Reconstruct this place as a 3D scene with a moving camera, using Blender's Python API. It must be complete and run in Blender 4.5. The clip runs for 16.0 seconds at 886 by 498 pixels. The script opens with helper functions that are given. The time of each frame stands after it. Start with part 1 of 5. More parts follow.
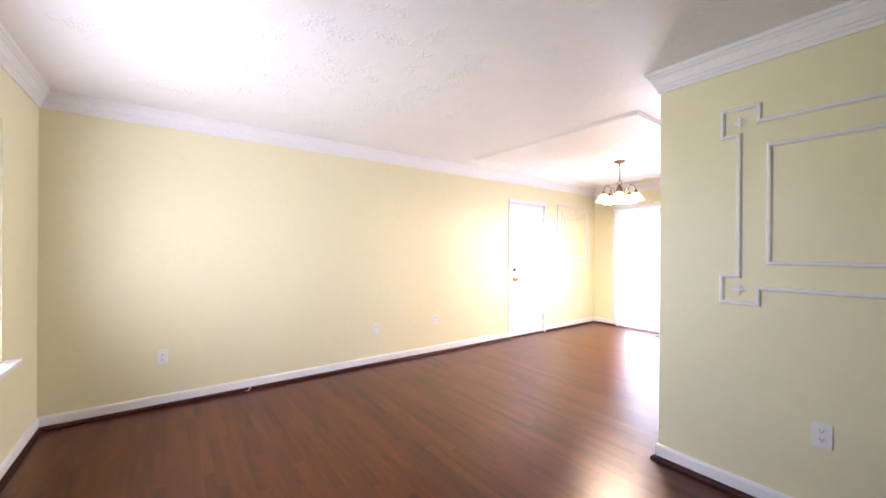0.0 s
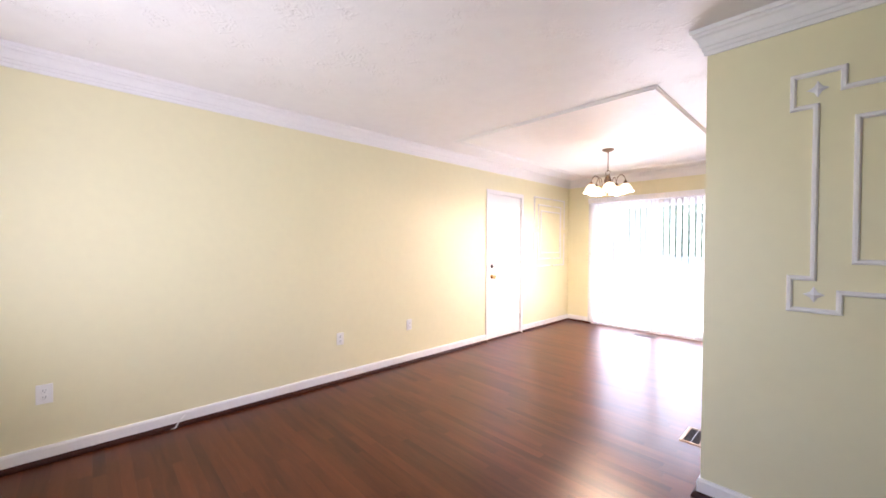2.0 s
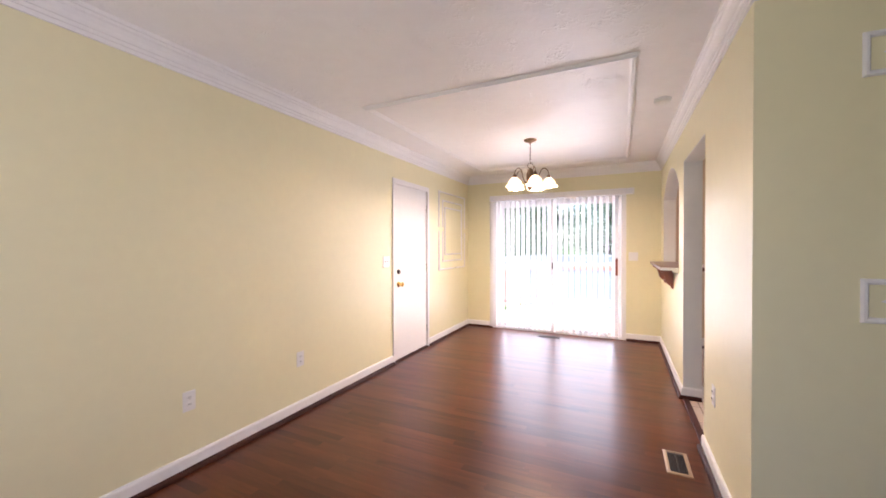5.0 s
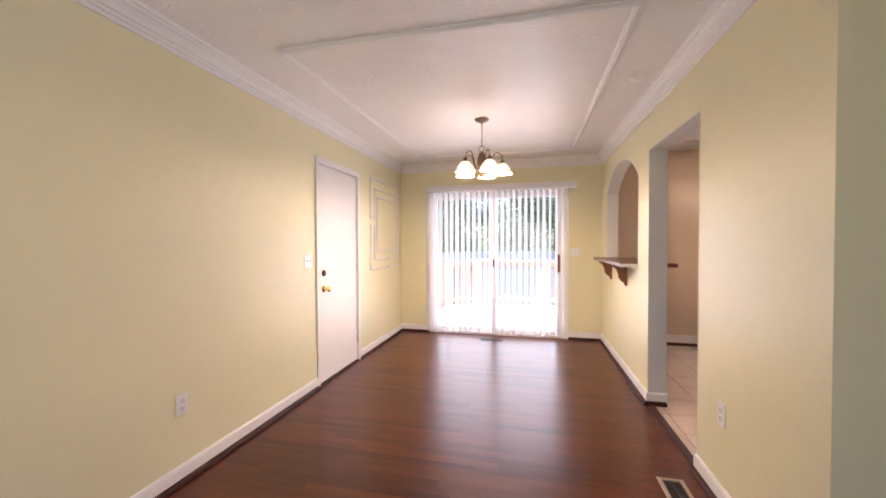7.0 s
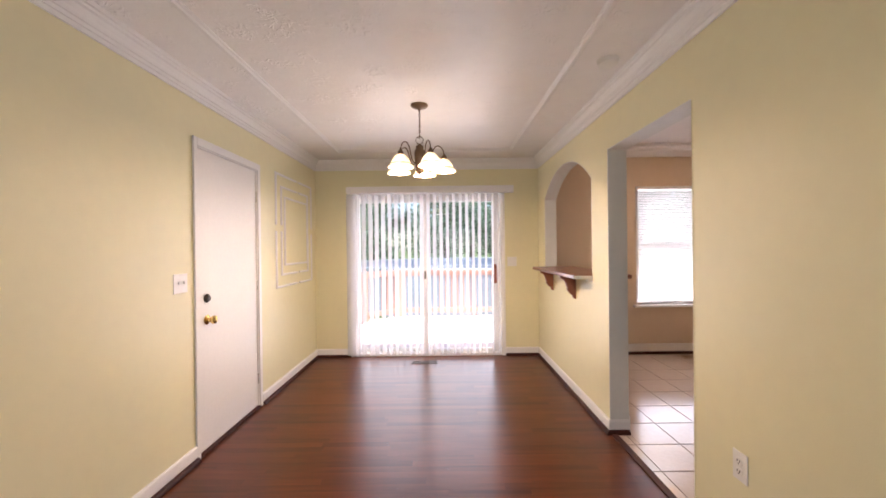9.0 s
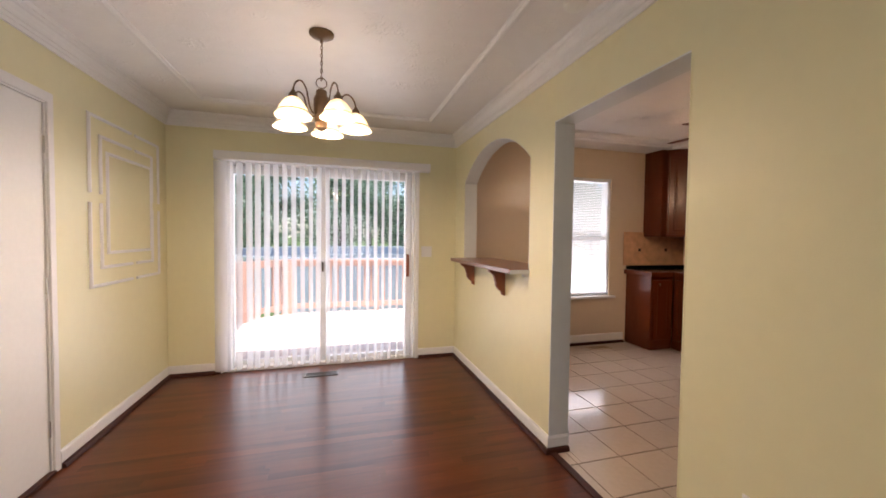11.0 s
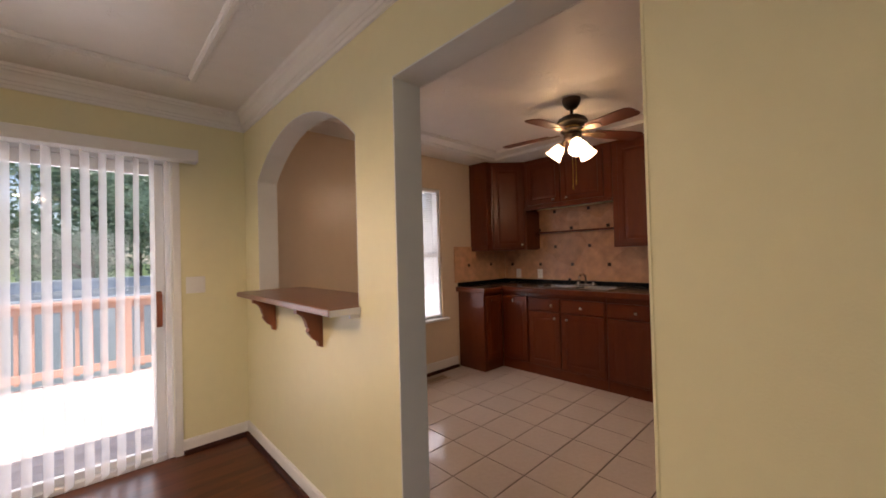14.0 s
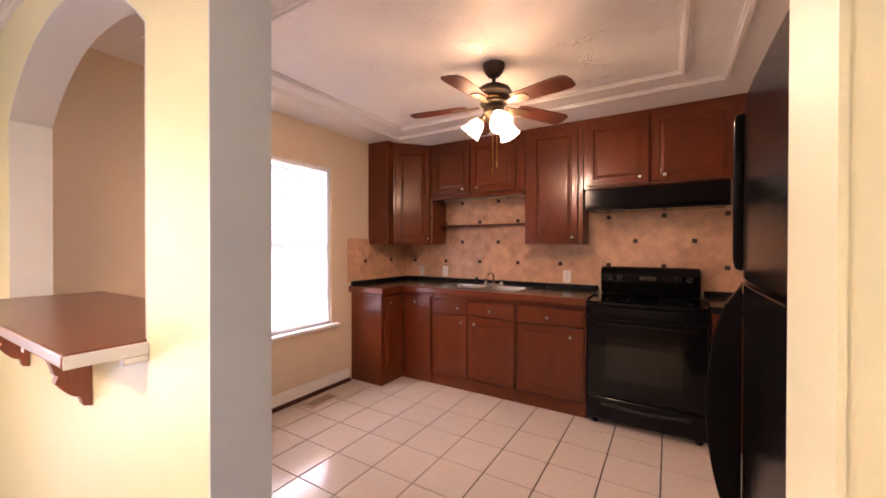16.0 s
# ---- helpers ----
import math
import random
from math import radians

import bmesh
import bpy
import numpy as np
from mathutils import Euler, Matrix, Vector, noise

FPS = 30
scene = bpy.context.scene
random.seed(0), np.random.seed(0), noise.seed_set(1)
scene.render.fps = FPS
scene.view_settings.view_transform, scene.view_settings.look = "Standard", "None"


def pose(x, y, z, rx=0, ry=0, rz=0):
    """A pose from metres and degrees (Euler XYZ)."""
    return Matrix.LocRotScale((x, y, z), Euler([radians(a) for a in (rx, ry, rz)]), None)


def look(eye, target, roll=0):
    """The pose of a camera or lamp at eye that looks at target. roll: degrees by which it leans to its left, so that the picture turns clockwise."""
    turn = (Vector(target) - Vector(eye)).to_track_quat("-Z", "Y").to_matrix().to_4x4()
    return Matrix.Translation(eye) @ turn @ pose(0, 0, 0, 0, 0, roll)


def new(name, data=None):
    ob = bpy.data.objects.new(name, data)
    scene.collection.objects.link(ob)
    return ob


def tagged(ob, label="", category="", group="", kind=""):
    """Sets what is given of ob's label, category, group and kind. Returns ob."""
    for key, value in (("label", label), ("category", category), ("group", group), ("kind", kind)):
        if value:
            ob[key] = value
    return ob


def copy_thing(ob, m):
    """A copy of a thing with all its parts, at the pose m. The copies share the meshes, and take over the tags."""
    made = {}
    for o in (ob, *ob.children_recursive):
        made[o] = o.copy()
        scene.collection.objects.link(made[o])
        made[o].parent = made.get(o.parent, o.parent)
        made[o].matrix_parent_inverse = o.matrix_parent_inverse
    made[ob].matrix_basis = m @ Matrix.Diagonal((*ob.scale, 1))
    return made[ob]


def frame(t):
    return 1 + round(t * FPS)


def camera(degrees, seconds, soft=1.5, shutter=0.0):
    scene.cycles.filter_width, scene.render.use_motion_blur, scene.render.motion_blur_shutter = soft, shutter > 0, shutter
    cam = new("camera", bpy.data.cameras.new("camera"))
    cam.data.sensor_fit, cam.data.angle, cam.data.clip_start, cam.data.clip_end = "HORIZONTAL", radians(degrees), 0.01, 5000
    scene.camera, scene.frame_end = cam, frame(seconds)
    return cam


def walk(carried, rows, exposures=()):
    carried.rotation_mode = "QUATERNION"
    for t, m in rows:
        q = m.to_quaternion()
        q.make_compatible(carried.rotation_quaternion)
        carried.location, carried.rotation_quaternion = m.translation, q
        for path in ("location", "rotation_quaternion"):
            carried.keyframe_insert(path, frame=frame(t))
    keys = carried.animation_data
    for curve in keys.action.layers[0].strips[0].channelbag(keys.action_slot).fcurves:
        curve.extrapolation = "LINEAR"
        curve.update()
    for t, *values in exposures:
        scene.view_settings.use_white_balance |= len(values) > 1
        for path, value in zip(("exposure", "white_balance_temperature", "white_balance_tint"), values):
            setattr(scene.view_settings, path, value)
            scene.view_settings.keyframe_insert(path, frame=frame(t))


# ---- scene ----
cam = camera(100.2, 16.0, soft=1.7)
PATH = [
    (0, (3.815, -6.245, 1.311), (2.205, -5.059, 1.312), 0.4),
    (0.5, (3.686, -6.186, 1.33), (2.082, -4.992, 1.319), 0.1),
    (1, (3.552, -6.137, 1.338), (1.975, -4.907, 1.316), -0.2),
    (1.5, (3.371, -6.115, 1.323), (1.84, -4.829, 1.291), 0.1),
    (2, (3.213, -6.082, 1.318), (1.762, -4.706, 1.29), 0.4),
    (2.5, (3.054, -6.032, 1.316), (1.679, -4.58, 1.295), 0.0),
    (3, (2.892, -5.958, 1.325), (1.584, -4.445, 1.306), -0.2),
    (3.5, (2.759, -5.89, 1.328), (1.534, -4.308, 1.313), -0.3),
    (4, (2.594, -5.836, 1.325), (1.485, -4.173, 1.316), -0.1),
    (6.5, (1.911, -5.302, 1.297), (1.37, -3.377, 1.253), -0.3),
    (7, (1.831, -5.159, 1.296), (1.377, -3.212, 1.259), -0.2),
    (7.5, (1.731, -4.998, 1.315), (1.362, -3.032, 1.289), -0.4),
    (8, (1.664, -4.854, 1.338), (1.406, -2.87, 1.335), -0.4),
    (10.5, (1.503, -4.092, 1.322), (1.913, -2.135, 1.281), -0.1),
    (11, (1.493, -3.918, 1.319), (2.04, -1.995, 1.253), 0.7),
    (11.5, (1.525, -3.771, 1.308), (2.207, -1.892, 1.246), 0.9),
    (12, (1.592, -3.629, 1.31), (2.406, -1.803, 1.265), 0.2),
    (12.5, (1.672, -3.496, 1.324), (2.629, -1.74, 1.31), -0.6),
    (13, (1.738, -3.36, 1.325), (2.824, -1.68, 1.339), -1.1),
    (13.5, (1.806, -3.211, 1.332), (3.044, -1.641, 1.363), -1.2),
    (14, (1.897, -3.099, 1.323), (3.271, -1.645, 1.352), -1.5),
    (14.5, (2.012, -2.981, 1.325), (3.466, -1.608, 1.336), -1.2),
    (15, (2.127, -2.892, 1.325), (3.659, -1.606, 1.319), -0.8),
    (15.5, (2.246, -2.801, 1.33), (3.87, -1.634, 1.31), -0.1),
    (16, (2.36, -2.721, 1.33), (4.068, -1.68, 1.317), 0.1),
]
# stops, kelvin and tint of the clip's own camera
EXPOSURES = [(0.0, 2.5, 5850, 27), (4.0, 1.90, 6050, 30), (7.5, 1.37, 6400, 30), (11.0, 0.86, 6500, 23), (12.5, 0.49, 6550, 23),
             (13.5, 0.34, 6650, 25), (14.5, 0.88, 6800, 27), (15.0, 1.42, 6600, 29), (15.5, 1.70, 6500, 33), (16.0, 1.82, 6500, 36)]
walk(cam, [(t, look(eye, target, roll)) for t, eye, target, roll in PATH], EXPOSURES)

# ---- world, sun and large lights ----
SUN_EL, SUN_ROT = radians(74), radians(186)
world = bpy.data.worlds.new("sky")
scene.world = world
world.use_nodes = True
wn = world.node_tree.nodes
sky = wn.new("ShaderNodeTexSky")
sky.sky_type, sky.sun_disc = "NISHITA", False
sky.sun_elevation, sky.sun_rotation = SUN_EL, SUN_ROT
wn["Background"].inputs["Strength"].default_value = 0.15
world.node_tree.links.new(sky.outputs[0], wn["Background"].inputs["Color"])


def lamp(name, kind, m, energy, color, **settings):
    data = bpy.data.lights.new(name, kind)
    data.energy, data.color = energy, color
    if "size" in settings:
        data.shape, data.size, data.size_y = "RECTANGLE", settings["size"], settings["size_y"]
    if "radius" in settings:
        data.shadow_soft_size = settings["radius"]
    if "spread" in settings:
        data.spread = settings["spread"]
    if "angle" in settings:
        data.angle = settings["angle"]
    ob = new(name, data)
    ob.matrix_world = m
    return ob


sun_way = Vector((math.sin(SUN_ROT) * math.cos(SUN_EL), math.cos(SUN_ROT) * math.cos(SUN_EL), math.sin(SUN_EL)))
lamp("sun", "SUN", look(sun_way * 30, (0, 0, 0)), 5.0, (1.0, 0.95, 0.88), angle=radians(0.5))
# daylight in the openings: living room window, sliding door, kitchen window
lamp("window_daylight", "AREA", pose(1.58, -6.96, 1.32, 99, 0, 14), 6.8, (0.95, 0.97, 1.0), size=1.75, size_y=1.2, spread=radians(140))
lamp("sliding_door_daylight", "AREA", pose(1.37, 0.25, 1.03, -99, 0, 0), 24.0, (0.95, 0.97, 1.0), size=1.7, size_y=1.9)
lamp("kitchen_window_daylight", "AREA", pose(4.37, 0.2, 1.30, -106, 0, 0), 11.0, (0.95, 0.97, 1.0), size=0.8, size_y=1.35)


# ---- materials ----
def mat(name, color, rough=0.5, metal=0.0, vary=0.08, scale=6.0, bump=0.0, bscale=60.0, coat=0.0, random_tint=0.0, stretch=(1, 1, 1), spec=0.5):
    """A surface with cloudy and fine colour change, a fine relief and, for pieces, a tint of their own."""
    m = bpy.data.materials.new(name)
    m.use_nodes = True
    nt = m.node_tree
    n, li = nt.nodes, nt.links
    b = n["Principled BSDF"]
    b.inputs["Roughness"].default_value, b.inputs["Metallic"].default_value = rough, metal
    b.inputs["Coat Weight"].default_value = coat
    b.inputs["Coat Roughness"].default_value = 0.12
    b.inputs["Specular IOR Level"].default_value = spec
    tc = n.new("ShaderNodeTexCoord")
    mp = n.new("ShaderNodeMapping")
    mp.inputs["Scale"].default_value = stretch
    li.new(tc.outputs["Object"], mp.inputs["Vector"])
    big, fine = n.new("ShaderNodeTexNoise"), n.new("ShaderNodeTexNoise")
    big.inputs["Scale"].default_value, fine.inputs["Scale"].default_value = scale * 0.25, scale * 5
    big.inputs["Detail"].default_value, fine.inputs["Detail"].default_value = 3, 5
    for t in (big, fine):
        li.new(mp.outputs[0], t.inputs["Vector"])
    add = n.new("ShaderNodeMath")
    add.operation = "ADD"
    li.new(big.outputs["Fac"], add.inputs[0])
    li.new(fine.outputs["Fac"], add.inputs[1])
    last = add.outputs[0]
    if random_tint:
        oi = n.new("ShaderNodeObjectInfo")
        gi = n.new("ShaderNodeNewGeometry")
        both = n.new("ShaderNodeMath")
        both.operation = "ADD"
        li.new(oi.outputs["Random"], both.inputs[0])
        li.new(gi.outputs["Random Per Island"], both.inputs[1])
        fr = n.new("ShaderNodeMath")
        fr.operation = "FRACT"
        li.new(both.outputs[0], fr.inputs[0])
        sc = n.new("ShaderNodeMath")
        sc.operation = "MULTIPLY_ADD"
        li.new(fr.outputs[0], sc.inputs[0])
        sc.inputs[1].default_value = random_tint
        li.new(last, sc.inputs[2])
        last = sc.outputs[0]
    ramp = n.new("ShaderNodeMapRange")
    ramp.inputs["From Min"].default_value, ramp.inputs["From Max"].default_value = 0.6, 1.4 + random_tint
    ramp.inputs["To Min"].default_value, ramp.inputs["To Max"].default_value = 1 - vary, 1 + vary
    li.new(last, ramp.inputs["Value"])
    mul = n.new("ShaderNodeVectorMath")
    mul.operation = "SCALE"
    mul.inputs[0].default_value = color
    li.new(ramp.outputs[0], mul.inputs["Scale"])
    li.new(mul.outputs[0], b.inputs["Base Color"])
    rr = n.new("ShaderNodeMapRange")
    rr.inputs["From Min"].default_value, rr.inputs["From Max"].default_value = 0.3, 0.7
    rr.inputs["To Min"].default_value, rr.inputs["To Max"].default_value = rough * 0.85, min(1, rough * 1.15)
    li.new(big.outputs["Fac"], rr.inputs["Value"])
    li.new(rr.outputs[0], b.inputs["Roughness"])
    if bump:
        bt = n.new("ShaderNodeTexNoise")
        bt.inputs["Scale"].default_value, bt.inputs["Detail"].default_value = bscale, 4
        li.new(mp.outputs[0], bt.inputs["Vector"])
        bp = n.new("ShaderNodeBump")
        bp.inputs["Strength"].default_value, bp.inputs["Distance"].default_value = bump, 0.004
        li.new(bt.outputs["Fac"], bp.inputs["Height"])
        li.new(bp.outputs[0], b.inputs["Normal"])
    return m


def wood(name, color, dark, rough=0.3, along=(1, 12, 12), coat=0.3, random_tint=0.5, scale=3.0, contrast=1.0, bump=0.15, spec=0.5, fine=0.35, detail=6):
    """Stained wood with grain along one way and a tint of its own for each piece."""
    m = bpy.data.materials.new(name)
    m.use_nodes = True
    nt = m.node_tree
    n, li = nt.nodes, nt.links
    b = n["Principled BSDF"]
    b.inputs["Roughness"].default_value = rough
    b.inputs["Coat Weight"].default_value, b.inputs["Coat Roughness"].default_value = coat, 0.15
    b.inputs["Specular IOR Level"].default_value = spec
    tc, mp, oi, gi = n.new("ShaderNodeTexCoord"), n.new("ShaderNodeMapping"), n.new("ShaderNodeObjectInfo"), n.new("ShaderNodeNewGeometry")
    mp.inputs["Scale"].default_value = along
    seed = n.new("ShaderNodeMath")
    seed.operation = "ADD"
    li.new(oi.outputs["Random"], seed.inputs[0])
    li.new(gi.outputs["Random Per Island"], seed.inputs[1])
    sh = n.new("ShaderNodeVectorMath")
    sh.operation = "ADD"
    sc = n.new("ShaderNodeVectorMath")
    sc.operation = "SCALE"
    sc.inputs[0].default_value = (17, 5, 9)
    li.new(seed.outputs[0], sc.inputs["Scale"])
    li.new(tc.outputs["Object"], sh.inputs[0])
    li.new(sc.outputs[0], sh.inputs[1])
    li.new(sh.outputs[0], mp.inputs["Vector"])
    g1, g2 = n.new("ShaderNodeTexNoise"), n.new("ShaderNodeTexNoise")
    g1.inputs["Scale"].default_value, g1.inputs["Detail"].default_value, g1.inputs["Distortion"].default_value = scale, detail, 0.6
    g2.inputs["Scale"].default_value, g2.inputs["Detail"].default_value = scale * 7, min(3, detail)
    li.new(mp.outputs[0], g1.inputs["Vector"])
    li.new(mp.outputs[0], g2.inputs["Vector"])
    a = n.new("ShaderNodeMath")
    a.operation = "MULTIPLY_ADD"
    li.new(g2.outputs["Fac"], a.inputs[0])
    a.inputs[1].default_value = fine
    li.new(g1.outputs["Fac"], a.inputs[2])
    fr = n.new("ShaderNodeMath")
    fr.operation = "FRACT"
    li.new(seed.outputs[0], fr.inputs[0])
    tint = n.new("ShaderNodeMath")
    tint.operation = "MULTIPLY_ADD"
    li.new(fr.outputs[0], tint.inputs[0])
    tint.inputs[1].default_value = random_tint
    li.new(a.outputs[0], tint.inputs[2])
    mr = n.new("ShaderNodeMapRange")
    mid = 0.5 + fine / 2 + random_tint / 2
    mr.inputs["From Min"].default_value, mr.inputs["From Max"].default_value = mid - 0.4 / contrast, mid + 0.4 / contrast
    li.new(tint.outputs[0], mr.inputs["Value"])
    mix = n.new("ShaderNodeMix")
    mix.data_type = "RGBA"
    mix.inputs[6].default_value, mix.inputs[7].default_value = (*dark, 1), (*color, 1)
    li.new(mr.outputs[0], mix.inputs[0])
    li.new(mix.outputs[2], b.inputs["Base Color"])
    if bump:
        bp = n.new("ShaderNodeBump")
        bp.inputs["Strength"].default_value, bp.inputs["Distance"].default_value = bump, 0.002
        li.new(a.outputs[0], bp.inputs["Height"])
        li.new(bp.outputs[0], b.inputs["Normal"])
    return m


def glow(name, color, strength, base=(0.9, 0.85, 0.7), fade=None, clear=0.0):
    """Lit glass; fade: heights between which the glow grows to its full strength round the bulb."""
    m = mat(name, base, 0.35, vary=0.03)
    n, li = m.node_tree.nodes, m.node_tree.links
    b = n["Principled BSDF"]
    b.inputs["Emission Color"].default_value, b.inputs["Emission Strength"].default_value = (*color, 1), strength
    if fade:
        tc, sx, mr = n.new("ShaderNodeTexCoord"), n.new("ShaderNodeSeparateXYZ"), n.new("ShaderNodeMapRange")
        mr.inputs["From Min"].default_value, mr.inputs["From Max"].default_value = fade
        mr.inputs["To Min"].default_value, mr.inputs["To Max"].default_value = strength * 0.35, strength
        li.new(tc.outputs["Object"], sx.inputs[0])
        li.new(sx.outputs["Z"], mr.inputs["Value"])
        li.new(mr.outputs[0], b.inputs["Emission Strength"])
    if clear:
        tr, mx = n.new("ShaderNodeBsdfTransparent"), n.new("ShaderNodeMixShader")
        tr.inputs["Color"].default_value = (1.0, 0.9, 0.72, 1)
        mx.inputs[0].default_value = clear
        li.new(b.outputs[0], mx.inputs[1])
        li.new(tr.outputs[0], mx.inputs[2])
        li.new(mx.outputs[0], n["Material Output"].inputs["Surface"])
    return m


def glass(name, tint=(0.97, 0.99, 0.98)):
    m = bpy.data.materials.new(name)
    m.use_nodes = True
    n, li = m.node_tree.nodes, m.node_tree.links
    n.remove(n["Principled BSDF"])
    tr, gl, fr, mx = n.new("ShaderNodeBsdfTransparent"), n.new("ShaderNodeBsdfGlossy"), n.new("ShaderNodeFresnel"), n.new("ShaderNodeMixShader")
    tr.inputs["Color"].default_value = (*tint, 1)
    gl.inputs["Roughness"].default_value = 0.01
    fr.inputs["IOR"].default_value = 1.5
    li.new(fr.outputs[0], mx.inputs[0])
    li.new(tr.outputs[0], mx.inputs[1])
    li.new(gl.outputs[0], mx.inputs[2])
    li.new(mx.outputs[0], n["Material Output"].inputs["Surface"])
    return m


def leafy(m):
    """Adds the light that passes through a leaf."""
    n, li = m.node_tree.nodes, m.node_tree.links
    tl, mx = n.new("ShaderNodeBsdfTranslucent"), n.new("ShaderNodeMixShader")
    tl.inputs["Color"].default_value = (0.28, 0.42, 0.28, 1)
    mx.inputs[0].default_value = 0.4
    li.new(n["Principled BSDF"].outputs[0], mx.inputs[1])
    li.new(tl.outputs[0], mx.inputs[2])
    li.new(mx.outputs[0], n["Material Output"].inputs["Surface"])
    return m


def sheer(name, color, through_part, thin):
    """A thin cloth: part clear, part lit through."""
    m = bpy.data.materials.new(name)
    m.use_nodes = True
    n, li = m.node_tree.nodes, m.node_tree.links
    n.remove(n["Principled BSDF"])
    di, tl, tr = n.new("ShaderNodeBsdfDiffuse"), n.new("ShaderNodeBsdfTranslucent"), n.new("ShaderNodeBsdfTransparent")
    m1, m2 = n.new("ShaderNodeMixShader"), n.new("ShaderNodeMixShader")
    for s_ in (di, tl):
        s_.inputs["Color"].default_value = (*color, 1)
    tc, wv = n.new("ShaderNodeTexCoord"), n.new("ShaderNodeTexNoise")
    wv.inputs["Scale"].default_value = 400
    li.new(tc.outputs["Object"], wv.inputs["Vector"])
    mr = n.new("ShaderNodeMapRange")
    mr.inputs["To Min"].default_value, mr.inputs["To Max"].default_value = thin * 0.8, thin * 1.2
    li.new(wv.outputs["Fac"], mr.inputs["Value"])
    m1.inputs[0].default_value = through_part
    li.new(di.outputs[0], m1.inputs[1])
    li.new(tl.outputs[0], m1.inputs[2])
    li.new(mr.outputs[0], m2.inputs[0])
    li.new(m1.outputs[0], m2.inputs[1])
    li.new(tr.outputs[0], m2.inputs[2])
    li.new(m2.outputs[0], n["Material Output"].inputs["Surface"])
    return m


def stomped(name, color):
    """Ceiling paint with a stomped-brush relief: clusters of curled strokes between smoother areas."""
    m = mat(name, color, 0.45, vary=0.03, scale=2)
    n, li = m.node_tree.nodes, m.node_tree.links
    tc = n.new("ShaderNodeTexCoord")
    v1, msk = n.new("ShaderNodeTexNoise"), n.new("ShaderNodeTexNoise")
    v1.inputs["Scale"].default_value, v1.inputs["Detail"].default_value, v1.inputs["Distortion"].default_value = 17, 2, 2.2
    msk.inputs["Scale"].default_value = 4.5
    for t in (v1, msk):
        li.new(tc.outputs["Object"], t.inputs["Vector"])
    r = n.new("ShaderNodeMapRange")
    r.inputs["From Min"].default_value, r.inputs["From Max"].default_value = 0.48, 0.62
    li.new(v1.outputs["Fac"], r.inputs["Value"])
    r2 = n.new("ShaderNodeMapRange")
    r2.inputs["From Min"].default_value, r2.inputs["From Max"].default_value = 0.51, 0.68
    r2.inputs["To Min"].default_value = 0.08
    li.new(msk.outputs["Fac"], r2.inputs["Value"])
    mu = n.new("ShaderNodeMath")
    mu.operation = "MULTIPLY"
    li.new(r.outputs[0], mu.inputs[0])
    li.new(r2.outputs[0], mu.inputs[1])
    bp = n.new("ShaderNodeBump")
    bp.inputs["Strength"].default_value, bp.inputs["Distance"].default_value = 0.8, 0.0055
    li.new(mu.outputs[0], bp.inputs["Height"])
    li.new(bp.outputs[0], n["Principled BSDF"].inputs["Normal"])
    return m


